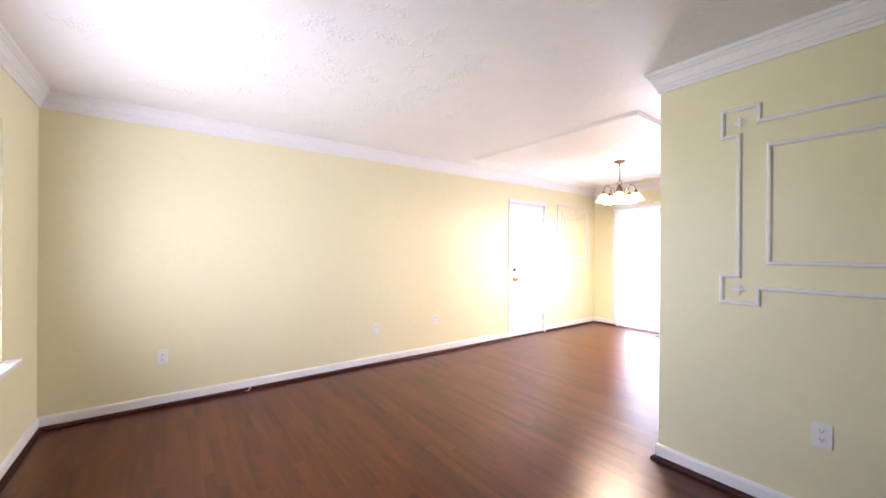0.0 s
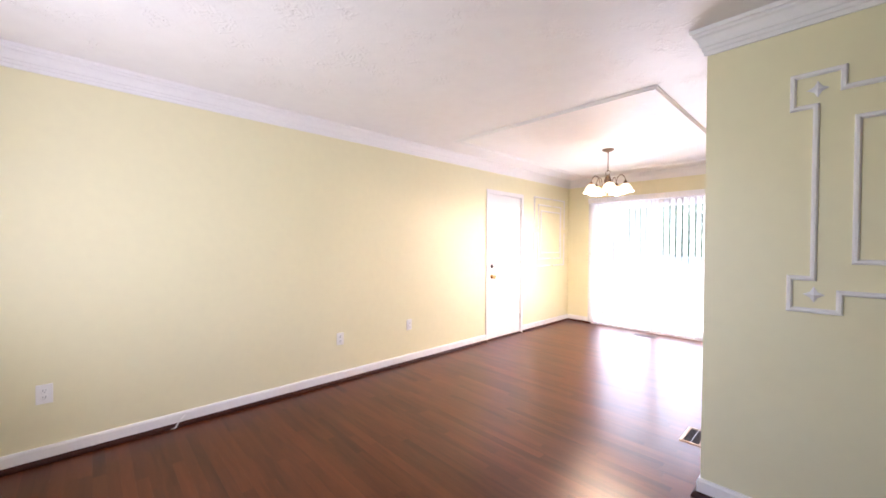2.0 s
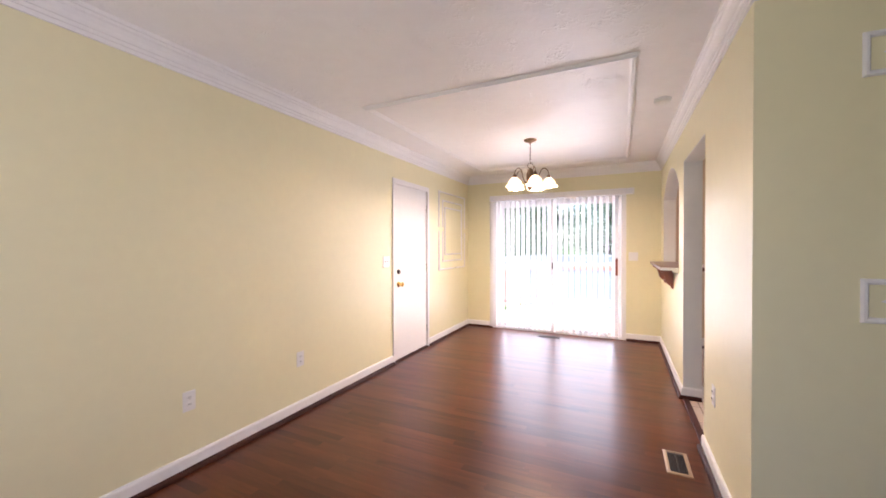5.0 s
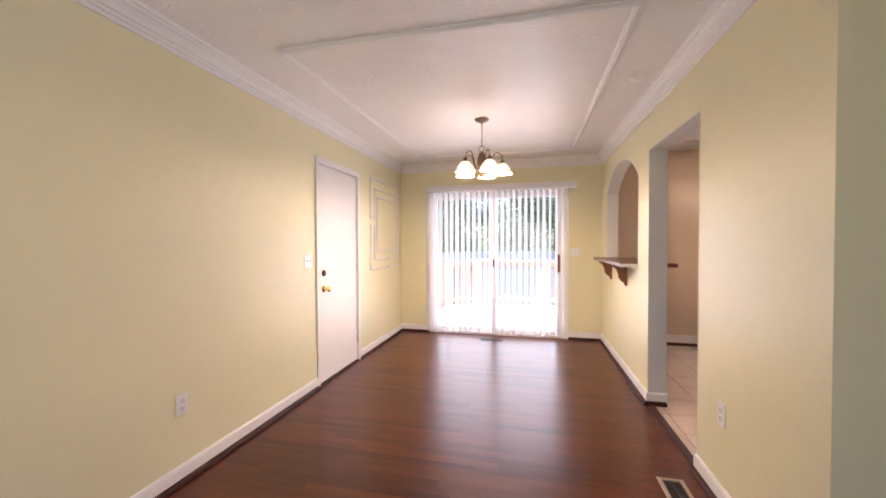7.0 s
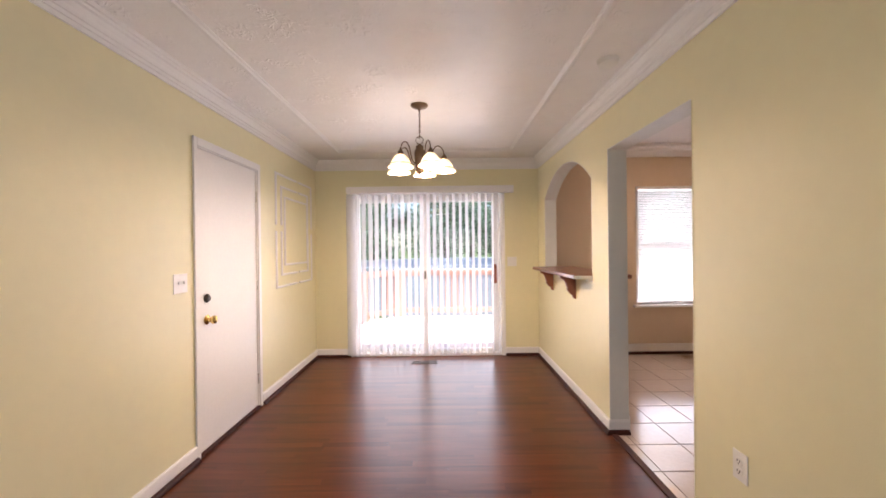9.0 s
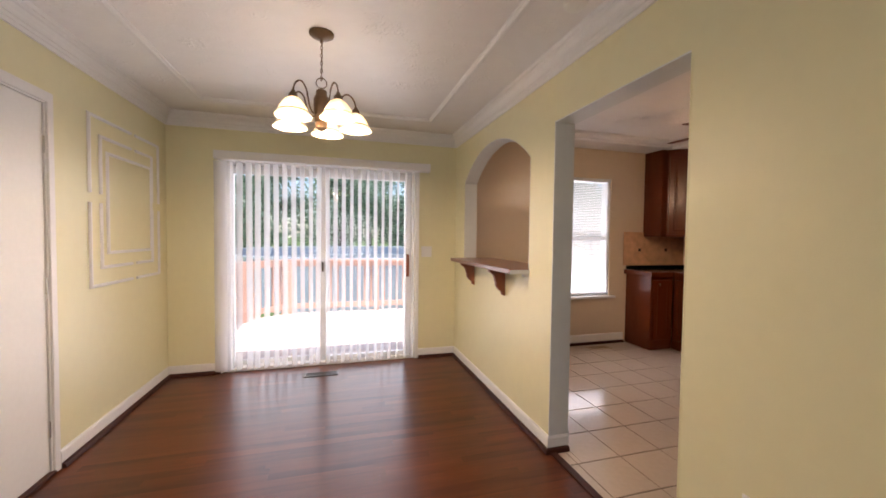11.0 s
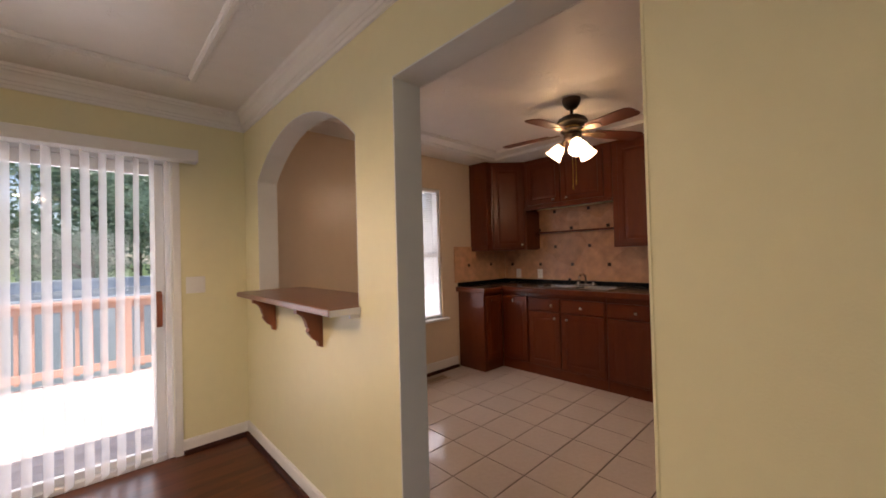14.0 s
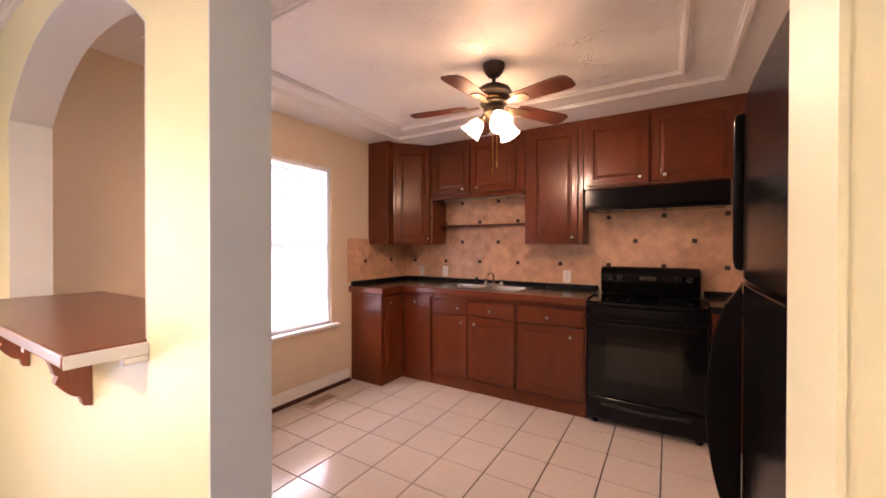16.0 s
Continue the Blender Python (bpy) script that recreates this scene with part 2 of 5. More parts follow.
M = {
    "wall": mat("yellow_wall_paint", (0.79, 0.745, 0.485), 0.42, vary=0.025, scale=3, bump=0.12, bscale=180),
    "tan": mat("tan_wall_paint", (0.69, 0.565, 0.42), 0.32, vary=0.025, scale=3, bump=0.12, bscale=180),
    # grey tone carries the shade seen on the doorway's north side
    "jamb": mat("shaded_grey_opening_paint", (0.74, 0.75, 0.71), 0.45, vary=0.03, scale=3, bump=0.1, bscale=150),
    "ceiling": stomped("stomped_white_ceiling_paint", (0.85, 0.83, 0.81)),
    "trim": mat("white_gloss_trim_paint", (0.82, 0.81, 0.79), 0.42, vary=0.03, scale=8, bump=0.05, bscale=90),
    "white_plastic": mat("white_plastic", (0.82, 0.81, 0.77), 0.3, vary=0.02),
    "slot": mat("dark_socket_slot", (0.03, 0.03, 0.03), 0.5),
    "vinyl": mat("white_vinyl_frame", (0.80, 0.80, 0.80), 0.35, vary=0.03),
    "oak": wood("red_brown_oak_strip", (0.140, 0.036, 0.0115), (0.046, 0.0105, 0.0036), 0.29, (1, 9, 9), 0.10, 0.42, scale=1.8, contrast=0.98, bump=0.0, spec=0.26, fine=0.25, detail=4),
    "subfloor": mat("dark_floor_gap", (0.03, 0.012, 0.008), 0.7),
    "shoe": wood("dark_stained_shoe_moulding", (0.070, 0.019, 0.011), (0.03, 0.009, 0.006), 0.5, (3, 3, 12), 0.0, spec=0.2),
    "cherry": wood("cherry_stained_cabinet_wood", (0.148, 0.031, 0.0075), (0.086, 0.0155, 0.004), 0.29, (6, 6, 1), 0.18, 0.2, scale=2.0, spec=0.3),
    "cherry_side": wood("cherry_veneer_end_panel", (0.148, 0.031, 0.0075), (0.086, 0.0155, 0.004), 0.30, (5, 5, 1), 0.15, 0.2, scale=2.0, spec=0.3),
    "shelf_wood": wood("brown_laminate_shelf", (0.20, 0.062, 0.028), (0.13, 0.038, 0.017), 0.29, (10, 1, 10), 0.25, 0.2),
    "corbel": wood("red_wood_corbel", (0.29, 0.078, 0.027), (0.16, 0.038, 0.014), 0.35, (8, 8, 1), 0.2, 0.2),
    "tile": mat("beige_ceramic_floor_tile", (0.60, 0.50, 0.41), 0.17, vary=0.09, scale=7, bump=0.05, bscale=25, random_tint=0.35, coat=0.35),
    "grout": mat("brown_floor_grout", (0.075, 0.05, 0.036), 0.85, vary=0.2, scale=20),
    "splash": mat("tan_stone_wall_tile", (0.57, 0.325, 0.190), 0.30, vary=0.42, scale=2.4, bump=0.15, bscale=20, random_tint=0.22),
    "splash_grout": mat("tan_tile_grout", (0.54, 0.325, 0.195), 0.8, vary=0.1),
    "inset": mat("dark_metal_tile_inset", (0.05, 0.035, 0.028), 0.35, 0.6, vary=0.3, scale=60),
    "granite": mat("black_speckled_worktop", (0.010, 0.011, 0.012), 0.2, vary=0.5, scale=120, coat=0.0, spec=0.35),
    "black": mat("black_gloss_enamel", (0.004, 0.004, 0.0045), 0.10, vary=0.1, spec=0.17),
    "fridge_black": mat("black_textured_enamel", (0.004, 0.004, 0.0045), 0.17, vary=0.1, bump=0.04, bscale=120, spec=0.14),
    "black_matt": mat("black_satin_plastic", (0.006, 0.006, 0.006), 0.35, vary=0.1, spec=0.3),
    "oven_glass": mat("smoked_oven_glass", (0.010, 0.008, 0.006), 0.06, vary=0.1, spec=0.32),
    "steel": mat("brushed_stainless_steel", (0.50, 0.49, 0.48), 0.24, 1.0, vary=0.06, stretch=(1, 20, 1)),
    "nickel": mat("satin_nickel", (0.70, 0.68, 0.64), 0.22, 1.0, vary=0.03),
    "brass": mat("polished_brass", (0.80, 0.55, 0.20), 0.15, 1.0, vary=0.05),
    "dark_bronze": mat("dark_bronze", (0.06, 0.045, 0.035), 0.38, 0.7, vary=0.15),
    "bronze": mat("antique_bronze", (0.17, 0.115, 0.075), 0.34, 0.8, vary=0.2, scale=20),
    "shade": glow("lit_alabaster_glass", (1.0, 0.80, 0.50), 0.80, fade=(1.995, 1.915), clear=0.16),
    "bulb": glow("lit_bulb", (1.0, 0.77, 0.50), 180.0),
    "fan_bulb": glow("lit_fan_bulb", (1.0, 0.81, 0.59), 285.0),
    "fan_shade": glow("lit_frosted_glass", (1.0, 0.84, 0.62), 2.3, clear=0.35),
    "fan_blade": wood("walnut_fan_blade", (0.14, 0.036, 0.016), (0.065, 0.016, 0.009), 0.45, (1, 10, 10), 0.05, 0.1),
    "glass": glass("clear_window_glass"),
    "vane": sheer("sheer_white_vane", (0.90, 0.89, 0.89), 0.66, 0.42),
    "slat": sheer("white_mini_blind_slat", (0.85, 0.85, 0.85), 0.35, 0.02),
    "vent": mat("tan_floor_register", (0.42, 0.30, 0.20), 0.4, 0.3, vary=0.1),
    "vent_dark": mat("dark_bronze_floor_register", (0.06, 0.045, 0.035), 0.4, 0.4, vary=0.1),
    "deck": wood("pale_deck_board", (0.80, 0.70, 0.64), (0.64, 0.53, 0.47), 0.75, (1, 10, 10), 0.0, 0.4),
    # red stain paled: the outdoor glare is put into the colour
    "rail": wood("paled_red_stained_railing", (0.66, 0.44, 0.36), (0.54, 0.33, 0.26), 0.65, (8, 8, 1), 0.0, 0.4),
    # pool blue lightened, so glare sits in the base colour
    "pool": mat("paled_blue_pool_wall", (0.36, 0.43, 0.50), 0.5, vary=0.15, scale=4),
    "pool_cover": mat("dark_blue_pool_cover", (0.11, 0.14, 0.17), 0.5, vary=0.2, scale=3),
    "pool_rim": mat("pale_blue_grey_pool_rim", (0.45, 0.52, 0.58), 0.45, vary=0.1),
    "grass": mat("lawn", (0.07, 0.12, 0.03), 0.9, vary=0.4, scale=3, bump=0.6, bscale=20),
    "leaf": leafy(mat("tree_leaf", (0.12, 0.19, 0.14), 0.27, vary=0.6, scale=2, random_tint=1.5, spec=0.8)),
    "bark": mat("grey_brown_bark", (0.10, 0.075, 0.055), 0.9, vary=0.3, scale=12, bump=0.8, bscale=14, stretch=(3, 3, 0.5)),
    "siding": mat("pale_outside_siding", (0.6, 0.58, 0.52), 0.7, vary=0.05),
    "roof": mat("grey_roof_shingle", (0.12, 0.115, 0.11), 0.9, vary=0.3, scale=15, bump=0.5, bscale=30),
}


# ---- mesh helpers ----
def box(bm, x0, x1, y0, y1, z0, z1, bevel=0.0):
    vs = [bm.verts.new((x, y, z)) for x in (x0, x1) for y in (y0, y1) for z in (z0, z1)]
    fs = [bm.faces.new([vs[i] for i in q]) for q in ((0, 1, 3, 2), (4, 6, 7, 5), (0, 4, 5, 1), (2, 3, 7, 6), (0, 2, 6, 4), (1, 5, 7, 3))]
    if bevel:
        es = list({e for f_ in fs for e in f_.edges})
        bmesh.ops.bevel(bm, geom=es, offset=bevel, segments=2, affect="EDGES", profile=0.5)
    return vs


def boxed(*a, bevel=0.0):
    bm = bmesh.new()
    box(bm, *a, bevel=bevel)
    return bm


def lathe(bm, profile, n=24, m=Matrix()):
    rings = []
    for r, z in profile:
        if r < 1e-6:
            rings.append([bm.verts.new(m @ Vector((0, 0, z)))])
        else:
            rings.append([bm.verts.new(m @ Vector((r * math.cos(2 * math.pi * k / n), r * math.sin(2 * math.pi * k / n), z))) for k in range(n)])
    for a, b in zip(rings, rings[1:]):
        for k in range(n):
            q = [a[k % len(a)], a[(k + 1) % n % len(a)], b[(k + 1) % n % len(b)], b[k % len(b)]]
            q = [v for i, v in enumerate(q) if v not in q[:i]]
            if len(q) > 2:
                bm.faces.new(q)
    return bm


def tube(bm, pts, r, n=10, closed=False):
    pts = [Vector(p) for p in pts]
    rings = []
    for i, p in enumerate(pts):
        a = pts[i - 1] if (i or closed) else p
        b = pts[(i + 1) % len(pts)] if (i < len(pts) - 1 or closed) else p
        way = (b - a).normalized()
        side = way.cross(Vector((0, 0, 1)) if abs(way.z) < 0.95 else Vector((1, 0, 0))).normalized()
        up = side.cross(way)
        rr = r[i] if isinstance(r, (list, tuple)) else r
        rings.append([bm.verts.new(p + rr * (math.cos(2 * math.pi * k / n) * side + math.sin(2 * math.pi * k / n) * up)) for k in range(n)])
    pairs = list(zip(rings, rings[1:])) + ([(rings[-1], rings[0])] if closed else [])
    for a, b in pairs:
        for k in range(n):
            bm.faces.new((a[k], a[(k + 1) % n], b[(k + 1) % n], b[k]))
    if not closed:
        bm.faces.new(rings[0])
        bm.faces.new(rings[-1])
    return bm


def sweep(bm, path, profile, closed=False, place=lambda u, v, h: (u, v, h)):
    """A moulding along a flat path: profile points are (to the left of the path, height)."""
    n = len(path)
    rings = []
    for i, p in enumerate(path):
        p = Vector(p)
        d1 = (p - Vector(path[i - 1])).normalized() if (i or closed) else None
        d2 = (Vector(path[(i + 1) % n]) - p).normalized() if (i < n - 1 or closed) else None
        d1, d2 = d1 or d2, d2 or d1
        n1, n2 = Vector((-d1.y, d1.x)), Vector((-d2.y, d2.x))
        mit = (n1 + n2) / max(0.2, 1 + n1.dot(n2))
        rings.append([bm.verts.new(place(*(p + mit * d), h)) for d, h in profile])
    k = len(profile)
    for a, b in list(zip(rings, rings[1:])) + ([(rings[-1], rings[0])] if closed else []):
        for j in range(k):
            bm.faces.new((a[j], a[(j + 1) % k], b[(j + 1) % k], b[j]))
    if not closed:
        bm.faces.new(rings[0])
        bm.faces.new(rings[-1])
    return bm


def extrude_outline(bm, outline, place, t0, t1):
    """A plate cut to an outline (u, v), from depth t0 to t1."""
    a = [bm.verts.new(place(u, v, t0)) for u, v in outline]
    b = [bm.verts.new(place(u, v, t1)) for u, v in outline]
    bm.faces.new(a)
    bm.faces.new(b[::-1])
    n = len(a)
    for i in range(n):
        bm.faces.new((a[i], b[i], b[(i + 1) % n], a[(i + 1) % n]))
    return bm


def mesh_from(name, bm, material, smooth=False):
    bmesh.ops.recalc_face_normals(bm, faces=bm.faces)
    me = bpy.data.meshes.new(name)
    bm.to_mesh(me)
    bm.free()
    me.materials.append(material)
    if smooth:
        for p in me.polygons:
            p.use_smooth = True
        me.set_sharp_from_angle(angle=radians(40))
    return me


def part(name, bm, material, parent, label="", smooth=False, bevel=0.0):
    ob = new(name, mesh_from(name, bm, material, smooth))
    ob.parent = parent
    if label:
        ob["label"] = label
    if bevel:
        mod = ob.modifiers.new("edge", "BEVEL")
        mod.width, mod.segments, mod.limit_method = bevel, 2, "ANGLE"
    return ob


def piece(name, me, parent, m):
    ob = new(name, me)
    ob.parent = parent
    ob.matrix_local = m
    return ob


def thing(name, m, label, category, group="", kind=""):
    ob = new(name)
    ob.empty_display_size = 0.1
    ob.matrix_world = m
    return tagged(ob, label, category, group, kind)


def structure(name, bm, material, label, category, smooth=False, bevel=0.0):
    ob = new(name, mesh_from(name, bm, material, smooth))
    if bevel:
        mod = ob.modifiers.new("edge", "BEVEL")
        mod.width, mod.segments, mod.limit_method = bevel, 2, "ANGLE"
    return tagged(ob, label, category, kind="structure")


def wall_boxes(bm, along, a0, a1, t0, t1, z1, holes):
    """A wall from boxes round its openings: along is the axis 'x' or 'y', holes are (a0, a1, z0, z1)."""
    cuts = sorted({a0, a1, *[h[0] for h in holes], *[h[1] for h in holes]})
    for p, q in zip(cuts, cuts[1:]):
        spans = [(0.0, z1)]
        for h in holes:
            if h[0] <= p and q <= h[1]:
                spans = [s for lo, hi in spans for s in ((lo, min(hi, h[2])), (max(lo, h[3]), hi)) if s[1] - s[0] > 1e-4]
        for lo, hi in spans:
            box(bm, *((p, q, t0, t1) if along == "x" else (t0, t1, p, q)), lo, hi)
    return bm


# ---- the large structure ----
H = 2.42           # ceiling
XE, XW = 5.98, 2.75  # east wall of the kitchen; dining side of the wall between dining room and kitchen
YP, YS = -3.768, -7.0  # living side of the partition; south wall
WT = 0.13
D0, D1, DH = -2.834, -1.935, 2.02   # doorway to the kitchen
A0, A1, AZ, ASP, APEX = -1.647, -0.30, 1.105, 1.87, 2.13  # arched pass-through
SL0, SL1, SLH = 0.45, 2.29, 2.03   # sliding door
KW0, KW1, KWB, KWT = 3.95, 4.80, 0.605, 2.065  # kitchen window
LW0, LW1, LWB, LWT = 0.69, 2.45, 0.66, 2.02  # living room window
DR0, DR1, DRH = -2.21, -1.43, 2.01  # white door in the west wall

bm = bmesh.new()
wall_boxes(bm, "y", YS - 0.15, 0.15, -0.15, 0.0, H, [(DR0, DR1, 0.0, DRH)])
structure("wall_west", bm, M["wall"], "long pale yellow painted plaster wall", "wall")

bm = bmesh.new()
wall_boxes(bm, "x", 0.0, XW, 0.0, 0.15, H, [(SL0, SL1, 0.0, SLH)])
structure("wall_north", bm, M["wall"], "pale yellow wall round the sliding glass door", "wall")
bm = bmesh.new()
wall_boxes(bm, "x", XW, XE, 0.0, 0.15, H, [(KW0, KW1, KWB, KWT)])
structure("wall_kitchen_north", bm, M["tan"], "tan painted kitchen wall with a window", "wall")


def arch_line():
    """The segmental arch over the pass-through, from south to north."""
    c, hw, rise = (A0 + A1) / 2, (A1 - A0) / 2, APEX - ASP
    r = (hw * hw + rise * rise) / (2 * rise)
    ys = [A0 + (A1 - A0) * k / 24 for k in range(25)]
    return [(y, APEX - r + math.sqrt(r * r - (y - c) ** 2)) for y in ys]


def pass_wall(bm, x0, x1):
    """The wall with the doorway and the arched opening, from depth x0 to x1."""
    arc = arch_line()
    place = lambda u, v, h: (h, u, v)
    box(bm, x0, x1, YP + 0.12, D0, 0, H)
    box(bm, x0, x1, D0, D1, DH, H)
    box(bm, x0, x1, D1, A0, 0, H)
    box(bm, x0, x1, A1, 0.0, 0, H)
    box(bm, x0, x1, A0, A1, 0, AZ - 0.035)
    extrude_outline(bm, [(A1, H), (A0, H)] + arc, place, x0, x1)
    bmesh.ops.remove_doubles(bm, verts=bm.verts, dist=1e-5)


bm = bmesh.new()
pass_wall(bm, XW, XW + WT - 0.004)
structure("wall_dining_east", bm, M["wall"], "pale yellow wall with a doorway and an arched opening", "wall")
bm = bmesh.new()
pass_wall(bm, XW + WT - 0.004, XW + WT)
structure("wall_kitchen_west", bm, M["tan"], "tan kitchen side of the wall with doorway and arch", "wall")
# smooth lining of the doorway and the arch, greyer than the walls: shade on the north jamb is put into this colour
bm = bmesh.new()
box(bm, XW - 0.002, XW + WT + 0.002, D1 - 0.006, D1, 0.0, DH)
box(bm, XW - 0.002, XW + WT + 0.002, D0 + 0.006, D1 - 0.006, DH - 0.006, DH)
bl_ = boxed(XW - 0.002, XW + WT + 0.002, D0, D0 + 0.006, 0.0, DH)
structure("doorway_lining_south", bl_, M["wall"], "pale yellow painted lining of the kitchen doorway", "doorway")
al_ = sweep(bmesh.new(), [(A0, AZ + 0.001)] + arch_line() + [(A1, AZ + 0.001)], [(0.0, XW - 0.001), (-0.004, XW - 0.001), (-0.004, XW + WT + 0.001), (0.0, XW + WT + 0.001)], False, lambda u, v, h: (h, u, v))
structure("arch_lining", al_, M["jamb"], "grey white painted lining of the arched opening", "arch")
structure("doorway_lining", bm, M["jamb"], "kitchen doorway lining, its shade put into a grey white colour", "doorway")

bm = boxed(XW, XE, YP, YP + 0.12, 0, H)
structure("wall_partition", bm, M["wall"], "pale yellow partition with white picture-frame moulding", "wall")
bm = boxed(XE, XE + 0.15, YS - 0.15, 0.15, 0, H)
structure("wall_east", bm, M["wall"], "plain pale yellow end wall", "wall")
bm = bmesh.new()
wall_boxes(bm, "x", 0.0, XE, YS - 0.15, YS, H, [(LW0, LW1, LWB, LWT)])
structure("wall_south", bm, M["wall"], "pale yellow wall with the living room window", "wall")
bm = boxed(XW + WT, XE, YP + 0.12, YP + 0.124, 0, H)
structure("wall_kitchen_south", bm, M["tan"], "tan kitchen face of the partition", "wall")

bm = boxed(-0.15, XE + 0.15, YS - 0.15, 0.15, H, H + 0.1)
structure("ceiling", bm, M["ceiling"], "white ceiling with a stomped brush texture", "ceiling")
# unseen slab, added so its eaves block sun at window and deck
bm = boxed(-0.6, XE + 0.6, YS - 0.5, 0.30, H + 0.1, H + 0.22)
structure("roof", bm, M["roof"], "unseen grey roof slab, eaves added to hold off the sun", "roof")
bm = boxed(-0.15, XE + 0.15, YS - 0.15, 0.15, -0.25, -0.02)
structure("floor", bm, M["subfloor"], "red-brown oak strip floor with a satin finish", "floor")
FLOOR = bpy.data.objects["floor"]
bm = boxed(XW + 0.035, XE, YP + 0.12, 0.0, -0.02, -0.004)
structure("kitchen_floor", bm, M["grout"], "beige ceramic tile floor with brown grout", "floor")
KFLOOR = bpy.data.objects["kitchen_floor"]

# crown moulding round living and dining room
CROWN = [(0, H - 0.125), (0.012, H - 0.125), (0.014, H - 0.105), (0.020, H - 0.103), (0.022, H - 0.086), (0.029, H - 0.083),
         (0.034, H - 0.06), (0.045, H - 0.04), (0.055, H - 0.033), (0.057, H - 0.022), (0.067, H - 0.018), (0.070, H), (0, H)]
room = [(0, YS), (XE, YS), (XE, YP), (XW, YP), (XW, 0), (0, 0)]
structure("crown_moulding", sweep(bmesh.new(), room, CROWN, True), M["trim"], "white stepped crown moulding under the ceiling", "crown moulding")

BASE = [(0, 0), (0.014, 0), (0.014, 0.085), (0.009, 0.098), (0, 0.10)]
SHOE = [(0.014, 0.0), (0.036, 0.0), (0.035, 0.012), (0.028, 0.024), (0.014, 0.030)]
runs = [[(0, DR0 - 0.03), (0, YS), (XE, YS), (XE, YP), (XW, YP), (XW, D0), (XW + WT, D0)],
        [(XW + WT, D1), (XW, D1), (XW, 0), (SL1 + 0.045, 0)], [(SL0 - 0.018, 0), (0, 0), (0, DR1 + 0.04)]]
bm, bs = bmesh.new(), bmesh.new()
for r_ in runs:
    sweep(bm, r_, BASE)
    sweep(bs, r_, SHOE)
structure("baseboard", bm, M["trim"], "white painted baseboard", "baseboard")
structure("shoe_moulding", bs, M["shoe"], "dark stained quarter-round strip along the baseboard", "shoe moulding")
bm = bmesh.new()
sweep(bm, [(5.02, 0), (XW + WT, 0), (XW + WT, D1)], [(0, 0), (0.014, 0), (0.014, 0.11), (0.009, 0.122), (0, 0.125)])
structure("baseboard_kitchen", bm, M["trim"], "white baseboard in the kitchen", "baseboard")
bm = sweep(bmesh.new(), [(5.02, 0), (XW + WT, 0)], SHOE)
structure("shoe_moulding_kitchen", bm, M["shoe"], "dark strip along the kitchen baseboard", "shoe moulding")
# threshold between oak and tile
bm = boxed(XW - 0.005, XW + 0.04, D0 + 0.006, D1 - 0.006, -0.004, 0.010, bevel=0.004)
structure("threshold", bm, M["shoe"], "dark wooden strip between oak and tiles", "threshold")

# ceiling mouldings
STRIP = [(-0.024, H), (-0.024, H - 0.008), (-0.014, H - 0.012), (-0.008, H - 0.022), (0.008, H - 0.022), (0.014, H - 0.012), (0.024, H - 0.008), (0.024, H)]
fx0, fx1, fy0, fy1 = 0.42, 2.34, -3.24, -0.47
structure("ceiling_moulding_dining", sweep(bmesh.new(), [(fx0, fy0), (fx1, fy0), (fx1, fy1), (fx0, fy1)], STRIP, True), M["trim"],
          "white rectangular moulding on the dining room ceiling", "ceiling moulding")
structure("ceiling_moulding_kitchen_inner", sweep(bmesh.new(), [(3.45, -2.79), (5.09, -2.79), (5.09, -0.60), (3.45, -0.60)], STRIP, True), M["trim"],
          "white inner moulding frame on the kitchen ceiling", "ceiling moulding")
structure("ceiling_moulding_kitchen_outer", sweep(bmesh.new(), [(3.22, -3.03), (5.32, -3.03), (5.32, -0.39), (3.22, -0.39)], STRIP, True), M["trim"],
          "white outer moulding frame on the kitchen ceiling", "ceiling moulding")


# ---- picture-frame mouldings on the walls ----
PANEL = [(-0.011, 0), (-0.011, 0.006), (-0.005, 0.014), (0.004, 0.014), (0.011, 0.005), (0.011, 0)]


